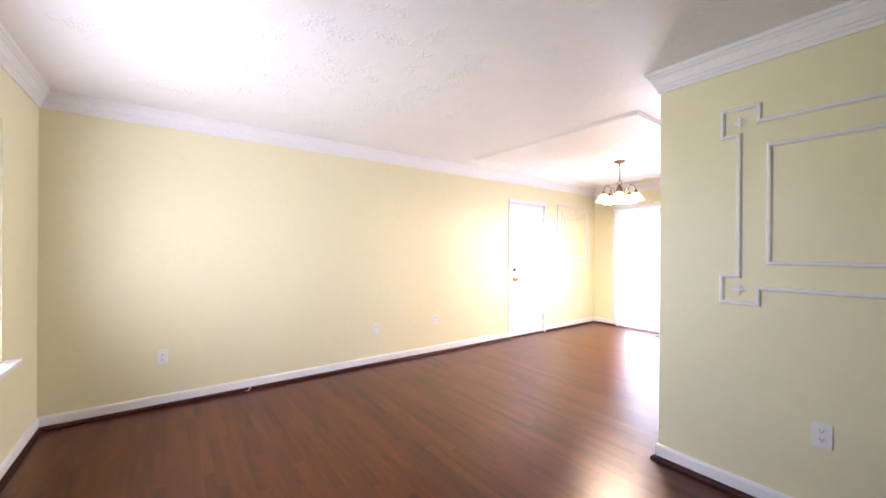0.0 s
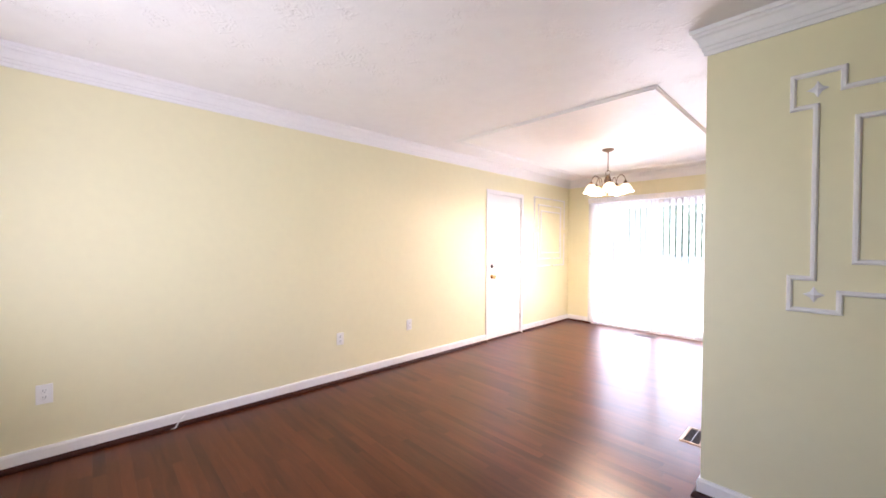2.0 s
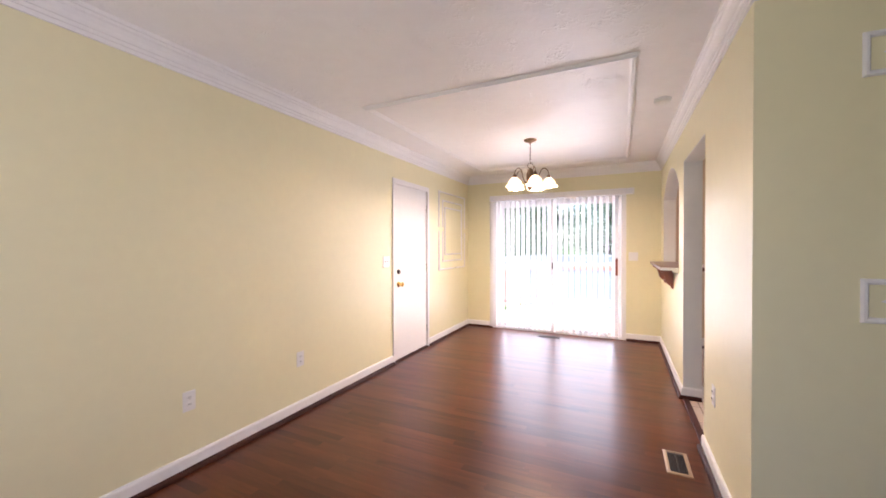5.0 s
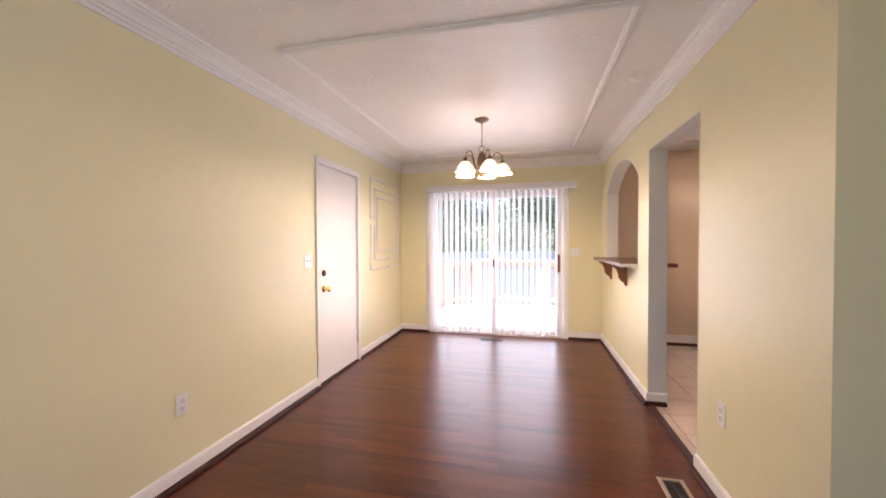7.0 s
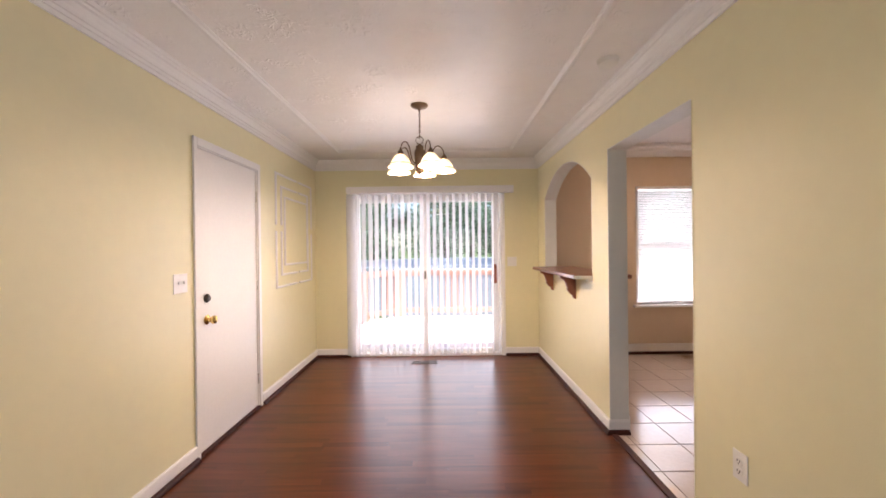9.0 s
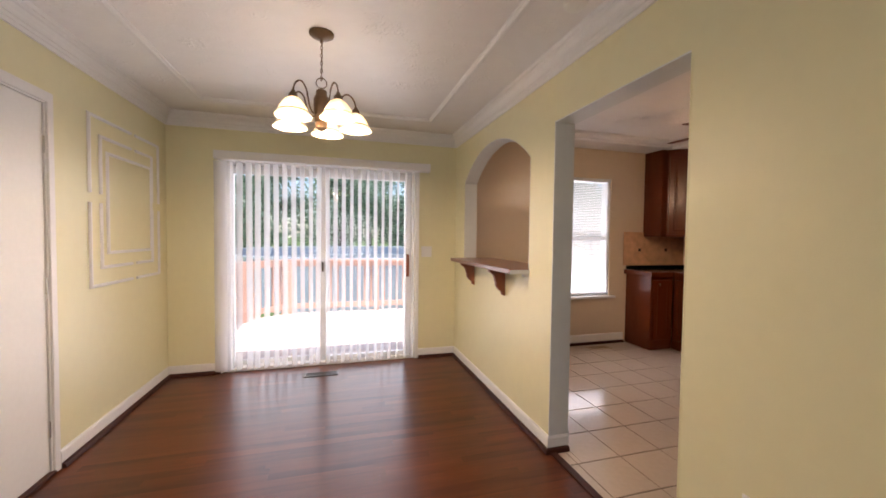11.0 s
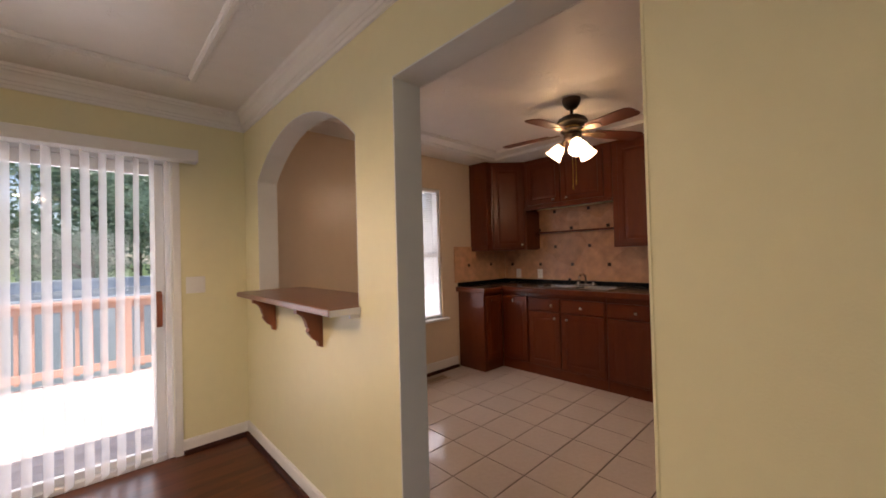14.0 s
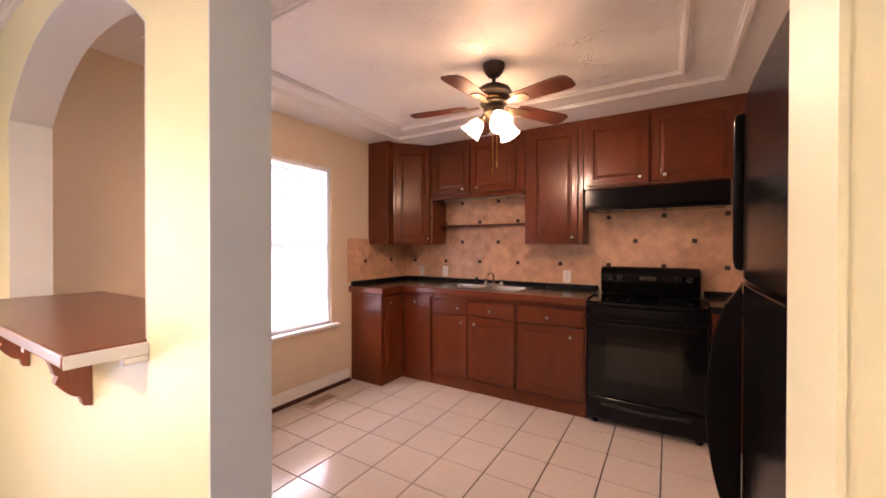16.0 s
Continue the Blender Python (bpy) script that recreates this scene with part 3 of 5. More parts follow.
def wall_panel(name, place, u0, u1, z0, z1, bx, bz, inx, iny, label):
    """An outer moulding with square ears at its corners, small diamonds in them, and an inner frame."""
    t = thing(name, Matrix(), label, "wall moulding")
    eu, ez = u0 + bx * 0.48, z0 + bz * 0.6
    fu, fz = u1 - bx * 0.48, z1 - bz * 0.6
    path = [(u0, z1), (u0, z1 - bz), (eu, z1 - bz), (eu, z0 + bz), (u0, z0 + bz), (u0, z0), (u0 + bx, z0), (u0 + bx, ez),
            (u1 - bx, ez), (u1 - bx, z0), (u1, z0), (u1, z0 + bz), (fu, z0 + bz), (fu, z1 - bz), (u1, z1 - bz), (u1, z1),
            (u1 - bx, z1), (u1 - bx, fz), (u0 + bx, fz), (u0 + bx, z1)]
    part("outer_moulding", sweep(bmesh.new(), path, PANEL, True, place), M["trim"], t)
    part("inner_moulding", sweep(bmesh.new(), [(u0 + inx, z0 + iny), (u1 - inx, z0 + iny), (u1 - inx, z1 - iny), (u0 + inx, z1 - iny)], PANEL, True, place), M["trim"], t)
    for cu in (u0 + bx * 0.5, u1 - bx * 0.5):
        for cz in (z0 + bz * 0.5, z1 - bz * 0.5):
            b = bmesh.new()
            outer = []
            for k in range(16):
                a = 2 * math.pi * k / 16
                rr = 0.022 + 0.014 * (k % 4 == 0) - 0.004 * (k % 4 == 2)
                outer.append(b.verts.new(place(cu + rr * math.cos(a), cz + rr * math.sin(a), 0.003)))
            tip = b.verts.new(place(cu, cz, 0.012))
            for k in range(16):
                b.faces.new((outer[k], outer[(k + 1) % 16], tip))
            part("diamond_ornament", b, M["trim"], t)
    return t


wall_panel("wall_moulding_partition", lambda u, v, h: (u, YP - h, v), 3.077, 5.0, 1.034, 2.078, 0.157, 0.142, 0.20, 0.22,
           "white picture-frame moulding with eared corners on yellow wall")


def bracket_panel():
    """Two nested sets of corner brackets, open at the middle of each side, round an inner frame."""
    place = lambda u, v, h: (h, u, v)
    t = thing("wall_moulding_dining", Matrix(), "white bracket moulding on the wall between door and corner", "wall moulding")
    u0, u1, z0, z1, gap = -1.085, -0.165, 0.975, 2.06, 0.03
    um, zm = (u0 + u1) / 2 + 0.06, 1.54
    for ins in (0.0, 0.115):
        a, b_, c, d = u0 + ins, u1 - ins, z0 + ins, z1 - ins
        for path in ([(um - gap, c), (a, c), (a, zm - gap)], [(a, zm + gap), (a, d), (um - gap, d)], [(um + gap, d), (b_, d), (b_, zm + gap)], [(b_, zm - gap), (b_, c), (um + gap, c)]):
            part("corner_bracket", sweep(bmesh.new(), path, PANEL, False, place), M["trim"], t)
    a, b_, c, d = u0 + 0.19, u1 - 0.13, z0 + 0.21, z1 - 0.21
    part("inner_moulding", sweep(bmesh.new(), [(a, c), (b_, c), (b_, d), (a, d)], PANEL, True, place), M["trim"], t)


bracket_panel()


# ---- doors and windows ----
def door_white():
    t = thing("door_1", Matrix(), "plain white painted door with brass knob, closed", "door", kind="structure")
    part("door_leaf", boxed(-0.04, -0.004, DR0 + 0.018, DR1 - 0.018, 0.022, DRH - 0.014, bevel=0.002), M["trim"], t)
    jb = bmesh.new()
    box(jb, -0.13, 0.002, DR0, DR0 + 0.014, 0, DRH)
    box(jb, -0.13, 0.002, DR1 - 0.014, DR1, 0, DRH)
    box(jb, -0.13, 0.002, DR0 + 0.014, DR1 - 0.014, DRH - 0.01, DRH)
    part("door_jamb", jb, M["trim"], t)
    part("outer_side", boxed(-0.14, -0.131, DR0, DR1, 0.0, DRH), M["trim"], t)
    part("casing", boxed(0.001, 0.014, DR0 - 0.03, DR0 + 0.004, 0, DRH + 0.05, bevel=0.003), M["trim"], t)
    part("casing", boxed(0.001, 0.014, DR1 - 0.004, DR1 + 0.038, 0, DRH + 0.05, bevel=0.003), M["trim"], t)
    part("casing", boxed(0.001, 0.015, DR0 + 0.004, DR1 - 0.004, DRH - 0.004, DRH + 0.05, bevel=0.003), M["trim"], t)
    part("sill", boxed(-0.13, 0.02, DR0 + 0.002, DR1 - 0.002, 0.001, 0.018, bevel=0.004), M["shoe"], t, "dark wooden door sill")
    m = pose(-0.004, DR0 + 0.102, 0.872, 0, 90, 0)
    knob = part("door_knob", lathe(bmesh.new(), [(0, 0), (0.031, 0), (0.033, 0.004), (0.028, 0.008), (0.012, 0.012), (0.011, 0.026), (0.022, 0.034), (0.028, 0.046), (0.026, 0.058), (0.014, 0.065), (0, 0.066)], 28, m), M["brass"], t, "polished brass knob", True)
    m = pose(-0.004, DR0 + 0.102, 1.015, 0, 90, 0)
    part("deadbolt", lathe(bmesh.new(), [(0, 0), (0.028, 0), (0.030, 0.005), (0.024, 0.012), (0.020, 0.018), (0.008, 0.020), (0, 0.02)], 24, m), M["dark_bronze"], t, "dark bronze deadbolt", True)
    for z in (0.25, 1.03, 1.78):
        part("hinge", boxed(-0.004, 0.004, DR1 - 0.022, DR1 - 0.013, z - 0.045, z + 0.045, bevel=0.002), M["nickel"], t)
    return t


door_white()


def sliding_door():
    t = thing("door_2", Matrix(), "white framed sliding glass door to the deck, closed", "sliding door", kind="structure")
    part("door_frame", boxed(SL0, SL0 + 0.035, 0.01, 0.14, 0, SLH), M["vinyl"], t)
    part("door_frame", boxed(SL1 - 0.045, SL1, 0.01, 0.14, 0, SLH), M["vinyl"], t)
    part("door_frame", boxed(SL0 + 0.035, SL1 - 0.045, 0.01, 0.14, SLH - 0.05, SLH), M["vinyl"], t)
    part("track", boxed(SL0 + 0.035, SL1 - 0.045, -0.002, 0.145, 0.0, 0.035, bevel=0.004), M["vinyl"], t)
    mid = 1.352
    for x0, x1, y, name in ((SL0 + 0.035, mid + 0.035, 0.085, "fixed_panel"), (mid - 0.035, SL1 - 0.045, 0.035, "sliding_panel")):
        b = bmesh.new()
        st = 0.045 if name == "fixed_panel" else 0.06
        box(b, x0, x0 + st, y, y + 0.035, 0.036, SLH - 0.051, bevel=0.004)
        box(b, x1 - st, x1, y, y + 0.035, 0.036, SLH - 0.051, bevel=0.004)
        box(b, x0 + st, x1 - st, y, y + 0.035, 0.036, 0.036 + 0.045, bevel=0.004)
        box(b, x0 + st, x1 - st, y, y + 0.035, SLH - 0.051 - 0.075, SLH - 0.051, bevel=0.004)
        p = part(name, b, M["vinyl"], t)
        g = part("pane", boxed(x0 + st - 0.004, x1 - st + 0.004, y + 0.014, y + 0.020, 0.078, SLH - 0.12), M["glass"], p, "clear glass pane")
        g.visible_shadow = False
        if name == "sliding_panel":
            hx = x1 - 0.030
            hp = part("handle", extrude_outline(bmesh.new(), [(y - 0.046, 0.905), (y - 0.046, 1.105), (y - 0.030, 1.125), (y - 0.012, 1.105), (y - 0.024, 1.085),
                      (y - 0.024, 0.925), (y - 0.012, 0.905), (y - 0.030, 0.885)], lambda u, v, h: (h, u, v), hx - 0.016, hx + 0.016), M["corbel"], p, "flat brown wooden pull handle", bevel=0.005)
            for z in (0.905, 1.105):
                part("bracket", boxed(hx - 0.012, hx + 0.012, y - 0.0125, y + 0.002, z - 0.02, z + 0.02, bevel=0.002), M["dark_bronze"], hp)
            part("latch", boxed(x0 + 0.02, x0 + 0.04, y - 0.016, y, 0.95, 1.05, bevel=0.004), M["dark_bronze"], p, "dark metal latch")
    for a, b_ in ((SL0 - 0.018, SL0), (SL1, SL1 + 0.045)):
        part("casing", boxed(a, b_, -0.014, 0.004, 0, SLH + 0.05, bevel=0.003), M["trim"], t)
    part("casing", boxed(SL0, SL1, -0.014, 0.004, SLH, SLH + 0.05, bevel=0.003), M["trim"], t)
    return t


sliding_door()


def vertical_blind():
    t = thing("vertical_blind", Matrix(), "sheer white vertical blind with open vanes over the sliding door", "blind")
    b = boxed(0.412, 2.42, -0.125, -0.016, 2.0, 2.078, bevel=0.004)
    part("valance", b, M["vinyl"], t, "white valance")
    part("end_cap", boxed(2.42, 2.426, -0.127, -0.015, 1.997, 2.081), M["vinyl"], t)
    vb = bmesh.new()
    w, n = 0.084, 6
    cols = []
    for k in range(n + 1):
        u = -w / 2 + w * k / n
        bow = 0.006 * (1 - (2 * u / w) ** 2)
        cols.append([vb.verts.new((u, bow, z)) for z in (-1.955, -1.3, -0.65, 0.0)])
    for a, c in zip(cols, cols[1:]):
        for q in range(3):
            vb.faces.new((a[q], c[q], c[q + 1], a[q + 1]))
    me = mesh_from("vane", vb, M["vane"], True)
    xs = [0.442 + 0.014 * k for k in range(6)] + [0.535 + 0.0782 * k for k in range(23)]
    for k, x in enumerate(xs):
        turn = 62 + random.uniform(-5, 5) if k > 5 else 20 + random.uniform(-8, 8)
        piece("vane", me, t, pose(x, -0.066, 1.992, random.uniform(-0.3, 0.3), random.uniform(-0.25, 0.25), turn))
    return t


vertical_blind()


def kitchen_window():
    t = thing("window_1", Matrix(), "white kitchen window with a lowered mini blind", "window", kind="structure")
    fr = bmesh.new()
    for a in ((KW0, KW0 + 0.04, 0.02, 0.13, KWB, KWT), (KW1 - 0.04, KW1, 0.02, 0.13, KWB, KWT), (KW0 + 0.04, KW1 - 0.04, 0.02, 0.13, KWT - 0.04, KWT),
              (KW0 + 0.04, KW1 - 0.04, 0.02, 0.13, KWB, KWB + 0.04), (KW0 + 0.04, KW1 - 0.04, 0.06, 0.10, 1.30, 1.345)):
        box(fr, *a)
    part("window_frame", fr, M["vinyl"], t)
    for z0, z1 in ((KWB + 0.035, 1.305), (1.34, KWT - 0.035)):
        g = part("pane", boxed(KW0 + 0.036, KW1 - 0.036, 0.078, 0.084, z0, z1), M["glass"], t, "clear glass pane")
        g.visible_shadow = False
    part("window_sill", boxed(KW0 - 0.04, KW1 + 0.06, -0.055, 0.02, KWB - 0.028, KWB, bevel=0.005), M["trim"], t, "white painted sill")
    return t


kitchen_window()


def mini_blind():
    t = thing("mini_blind", Matrix(), "white mini blind lowered over the kitchen window", "blind")
    part("head_rail", boxed(KW0 + 0.008, KW1 - 0.008, 0.002, 0.03, KWT - 0.03, KWT - 0.002, bevel=0.003), M["vinyl"], t)
    part("bottom_rail", boxed(KW0 + 0.012, KW1 - 0.012, 0.005, 0.025, KWB + 0.012, KWB + 0.024, bevel=0.003), M["vinyl"], t)
    b = bmesh.new()
    w = KW1 - KW0 - 0.03
    rows = [[b.verts.new((x, y, z)) for x in (0, w)] for y, z in ((-0.011, -0.001), (0, 0.0015), (0.011, -0.001))]
    for a, c in zip(rows, rows[1:]):
        b.faces.new((a[0], a[1], c[1], c[0]))
    me = mesh_from("slat", b, M["slat"])
    n = int((KWT - KWB - 0.07) / 0.0205)
    for k in range(n):
        piece("slat", me, t, pose(KW0 + 0.015, 0.015, KWB + 0.035 + 0.0205 * k, 48, 0, 0))
    for x in (KW0 + 0.12, KW1 - 0.12):
        part("ladder_cord", tube(bmesh.new(), [(x, 0.003, KWB + 0.02), (x, 0.003, KWT - 0.03)], 0.0012, 6), M["white_plastic"], t)
    return t


mini_blind()


def living_window():
    t = thing("window_2", Matrix(), "white living room window with a sunlit sill", "window", kind="structure")
    fr = bmesh.new()
    y0, y1 = YS - 0.13, YS - 0.03
    mid = (LW0 + LW1) / 2
    for a in ((LW0, LW0 + 0.045, y0, y1, LWB, LWT), (LW1 - 0.045, LW1, y0, y1, LWB, LWT), (LW0 + 0.045, LW1 - 0.045, y0, y1, LWT - 0.045, LWT),
              (LW0 + 0.045, LW1 - 0.045, y0, y1, LWB, LWB + 0.045), (mid - 0.025, mid + 0.025, y0 + 0.02, y1 - 0.02, LWB + 0.045, LWT - 0.045)):
        box(fr, *a)
    part("window_frame", fr, M["vinyl"], t)
    for a, b_ in ((LW0 + 0.04, mid - 0.02), (mid + 0.02, LW1 - 0.04)):
        g = part("pane", boxed(a, b_, YS - 0.083, YS - 0.077, LWB + 0.04, LWT - 0.04), M["glass"], t, "clear glass pane")
        g.visible_shadow = False
    part("window_sill", boxed(LW0 - 0.06, LW1 + 0.06, YS - 0.03, YS + 0.07, LWB - 0.03, LWB, bevel=0.005), M["trim"], t, "white painted sill")
    return t


living_window()
# ---- dining room: chandelier, shelf, plates ----
def chandelier():
    t = thing("chandelier", pose(1.405, -1.75, 0), "bronze five-arm chandelier with lit alabaster glass shades", "chandelier")
    part("canopy", lathe(bmesh.new(), [(0, H), (0.066, H), (0.066, H - 0.008), (0.05, H - 0.02), (0.02, H - 0.03), (0.008, H - 0.034), (0.008, H - 0.05), (0, H - 0.05)], 28), M["bronze"], t, smooth=True)
    b = bmesh.new()
    z = H - 0.045
    k = 0
    while z > 2.19:
        pts = []
        for a in range(12):
            u, v = 0.0055 * math.cos(a * math.pi / 6), 0.014 * math.sin(a * math.pi / 6)
            pts.append((u, 0, z - 0.012 + v) if k % 2 else (0, u, z - 0.012 + v))
        tube(b, pts, 0.0018, 6, True)
        z -= 0.0205
        k += 1
    part("chain", b, M["bronze"], t, smooth=True)
    part("cord", tube(bmesh.new(), [(0.004, 0, H - 0.05), (0.003, 0.003, 2.3), (0.0, 0, 2.17)], 0.002, 6), M["bronze"], t)
    ring = [(0.028 * math.cos(a * math.pi / 12), 0, 2.152 + 0.028 * math.sin(a * math.pi / 12)) for a in range(24)]
    part("ring", tube(bmesh.new(), ring, 0.0028, 8, True), M["bronze"], t, smooth=True)
    part("column", lathe(bmesh.new(), [(0, 2.128), (0.008, 2.126), (0.012, 2.118), (0.028, 2.11), (0.031, 2.085), (0.038, 2.075), (0.042, 2.06), (0.040, 2.0), (0.035, 1.985), (0.037, 1.97), (0.036, 1.945), (0.030, 1.94), (0.032, 1.93), (0.030, 1.908), (0.020, 1.902), (0.016, 1.893), (0.006, 1.89), (0, 1.889)], 24), M["bronze"], t, smooth=True)
    for k in range(5):
        a = radians(CH_TURN + 72 * k)
        c, s = math.cos(a), math.sin(a)
        R = 0.188
        ctl = [Vector(p) for p in ((0.030, 1.985), (0.055, 1.975), (0.078, 1.995), (0.092, 2.04), (0.105, 2.085), (0.128, 2.112), (0.152, 2.112), (0.174, 2.092), (0.186, 2.062), (R, 2.04))]
        pts = []
        for i in range(len(ctl) - 1):
            a0, a1, a2, a3 = ctl[max(i - 1, 0)], ctl[i], ctl[i + 1], ctl[min(i + 2, len(ctl) - 1)]
            for q in range(4):
                f_ = q / 4
                pts.append(0.5 * (2 * a1 + (a2 - a0) * f_ + (2 * a0 - 5 * a1 + 4 * a2 - a3) * f_ ** 2 + (3 * a1 - a0 - 3 * a2 + a3) * f_ ** 3))
        pts.append(ctl[-1])
        arm = part("arm", tube(bmesh.new(), [(r * c, r * s, z) for r, z in pts], 0.0042, 10), M["bronze"], t, smooth=True)
        m = pose(R * c, R * s, 0)
        part("socket_cup", lathe(bmesh.new(), [(0, 2.054), (0.008, 2.052), (0.012, 2.042), (0.020, 2.034), (0.023, 2.022), (0.022, 2.012), (0, 2.012)], 20, m), M["bronze"], arm, smooth=True)
        sh = [(0.022, 2.014), (0.040, 2.002), (0.058, 1.978), (0.070, 1.954), (0.077, 1.938), (0.087, 1.926), (0.092, 1.920), (0.089, 1.918), (0.083, 1.924), (0.073, 1.936), (0.066, 1.952), (0.054, 1.974), (0.037, 1.998), (0.020, 2.010)]
        shade = part("shade", lathe(bmesh.new(), sh, 32, m), M["shade"], t, "lit cream glass shade with a dark line", True)
        band = [(0.0735, 1.9465), (0.0755, 1.943), (0.0765, 1.9395), (0.0745, 1.941)]
        part("band", lathe(bmesh.new(), band + band[:1], 32, m), M["dark_bronze"], shade, "thin dark painted line", True)
        bulb = [(0, 1.908), (0.013, 1.911), (0.024, 1.922), (0.027, 1.936), (0.023, 1.952), (0.014, 1.970), (0.011, 2.0), (0, 2.0)]
        part("bulb", lathe(bmesh.new(), bulb, 16, m), M["bulb"], t, "glowing bulb", True)
    return t


CH_TURN = 10.0
chandelier()


def shelf_and_corbels():
    t = thing("bar_shelf", Matrix(), "brown laminate shelf through the arched opening on wooden corbels", "shelf")
    out = [(2.60, A1 - 0.006), (2.60, A0 - 0.012), (XW - 0.002, A0 - 0.012), (XW - 0.002, A0 + 0.003), (XW + WT + 0.002, A0 + 0.003), (XW + WT + 0.002, A0 - 0.012), (3.06, A0 - 0.012), (3.06, A1 - 0.006)]
    part("board", extrude_outline(bmesh.new(), out, lambda u, v, h: (u, v, h), AZ - 0.032, AZ), M["shelf_wood"], t, bevel=0.008)
    part("end_strip", boxed(2.602, XW - 0.002, A0 - 0.016, A0 - 0.0125, AZ - 0.031, AZ - 0.003), M["trim"], t, "white edge strip")
    part("end_cleat", boxed(2.70, XW - 0.001, A0 - 0.012, A0 + 0.006, AZ - 0.05, AZ - 0.033, bevel=0.003), M["trim"], t, "white painted cleat")
    for y in (-1.27, -0.60):
        ol = [(XW - 0.001, AZ - 0.033), (2.615, AZ - 0.033), (2.615, AZ - 0.055)]
        for k in range(9):
            a = k / 8
            ol.append((2.615 + 0.055 * a + 0.010 * math.sin(a * math.pi), AZ - 0.055 - 0.075 * a ** 1.6))
        ol += [(2.678, AZ - 0.135), (2.672, AZ - 0.15)]
        for k in range(7):
            a = k / 6
            ol.append((2.672 + 0.05 * a, AZ - 0.155 - 0.05 * math.sin(a * math.pi / 2)))
        ol += [(2.73, AZ - 0.235), (XW - 0.001, AZ - 0.24)]
        part("corbel", extrude_outline(bmesh.new(), ol, lambda u, v, h: (u, h, v), y - 0.018, y + 0.018), M["corbel"], t, "red-brown scrolled wooden corbel", bevel=0.002)
    return t


shelf_and_corbels()


def outlet(m, label, switch=False, double=False):
    """A cover plate with sockets or a toggle; local x is across, z up, and -y out of the wall."""
    t = thing("light_switch" if switch else "wall_outlet", m, label, "light switch" if switch else "outlet")
    w = 0.058 if double else 0.036
    part("cover_plate", boxed(-w, w, -0.006, -0.0005, -0.058, 0.058, bevel=0.0025), M["white_plastic"], t)
    if switch:
        for x in ((-0.023, 0.023) if double else (0,)):
            part("toggle", boxed(x - 0.005, x + 0.005, -0.016, -0.006, -0.004, 0.012, bevel=0.002), M["white_plastic"], t)
    else:
        for z in (-0.020, 0.020):
            r = part("receptacle", lathe(bmesh.new(), [(0, 0), (0.0165, 0), (0.0165, 0.003), (0.015, 0.004), (0, 0.004)], 20, pose(0, -0.006, z, 90, 0, 0)), M["white_plastic"], t)
            for x in (-0.006, 0.006):
                part("slot", boxed(x - 0.0012, x + 0.0012, -0.0112, -0.0100, z - 0.001, z + 0.008), M["slot"], r)
            part("ground_hole", boxed(-0.0022, 0.0022, -0.0112, -0.0100, z - 0.009, z - 0.005), M["slot"], r)
    return t


outlet(pose(0, -6.29, 0.41, 0, 0, 90), "white wall outlet near the window corner")
outlet(pose(0, -4.375, 0.41, 0, 0, 90), "white wall outlet on the long yellow wall")
outlet(pose(0, -3.545, 0.425, 0, 0, 90), "white wall outlet near the dining room")
outlet(pose(XW, -3.10, 0.45, 0, 0, -90), "white wall outlet beside the kitchen doorway")
outlet(pose(3.473, YP, 0.448, 0, 0, 0), "white wall outlet under the wall moulding")
outlet(pose(0, -2.36, 1.137, 0, 0, 90), "white double light switch beside the door", True, True)
outlet(pose(2.42, 0, 1.155, 0, 0, 0), "white double light switch beside the sliding door", True, True)


def cable_stub():
    t = thing("cable", Matrix(), "short end of white cable over the baseboard", "cable")
    part("wire", tube(bmesh.new(), [(0.0145, -5.60, 0.07), (0.030, -5.62, 0.062), (0.041, -5.645, 0.035), (0.043, -5.66, 0.010), (0.044, -5.675, 0.0045)], 0.004, 8), M["white_plastic"], t, smooth=True)
    part("plug", lathe(bmesh.new(), [(0, 0), (0.0055, 0), (0.0055, 0.014), (0.002, 0.015), (0.002, 0.02), (0, 0.02)], 10, pose(0.044, -5.672, 0.0056, 90, 0, 0)), M["nickel"], t, "small metal plug", True)


cable_stub()


def smoke_alarm():
    t = thing("smoke_detector", pose(2.55, -2.40, H), "round white smoke detector on the ceiling", "smoke detector")
    part("base", lathe(bmesh.new(), [(0, 0), (0.06, 0), (0.06, -0.010), (0, -0.010)], 28), M["white_plastic"], t, smooth=True)
    part("cover", lathe(bmesh.new(), [(0.056, -0.010), (0.054, -0.026), (0.045, -0.034), (0.02, -0.036), (0, -0.036)], 28), M["white_plastic"], t, smooth=True)


smoke_alarm()


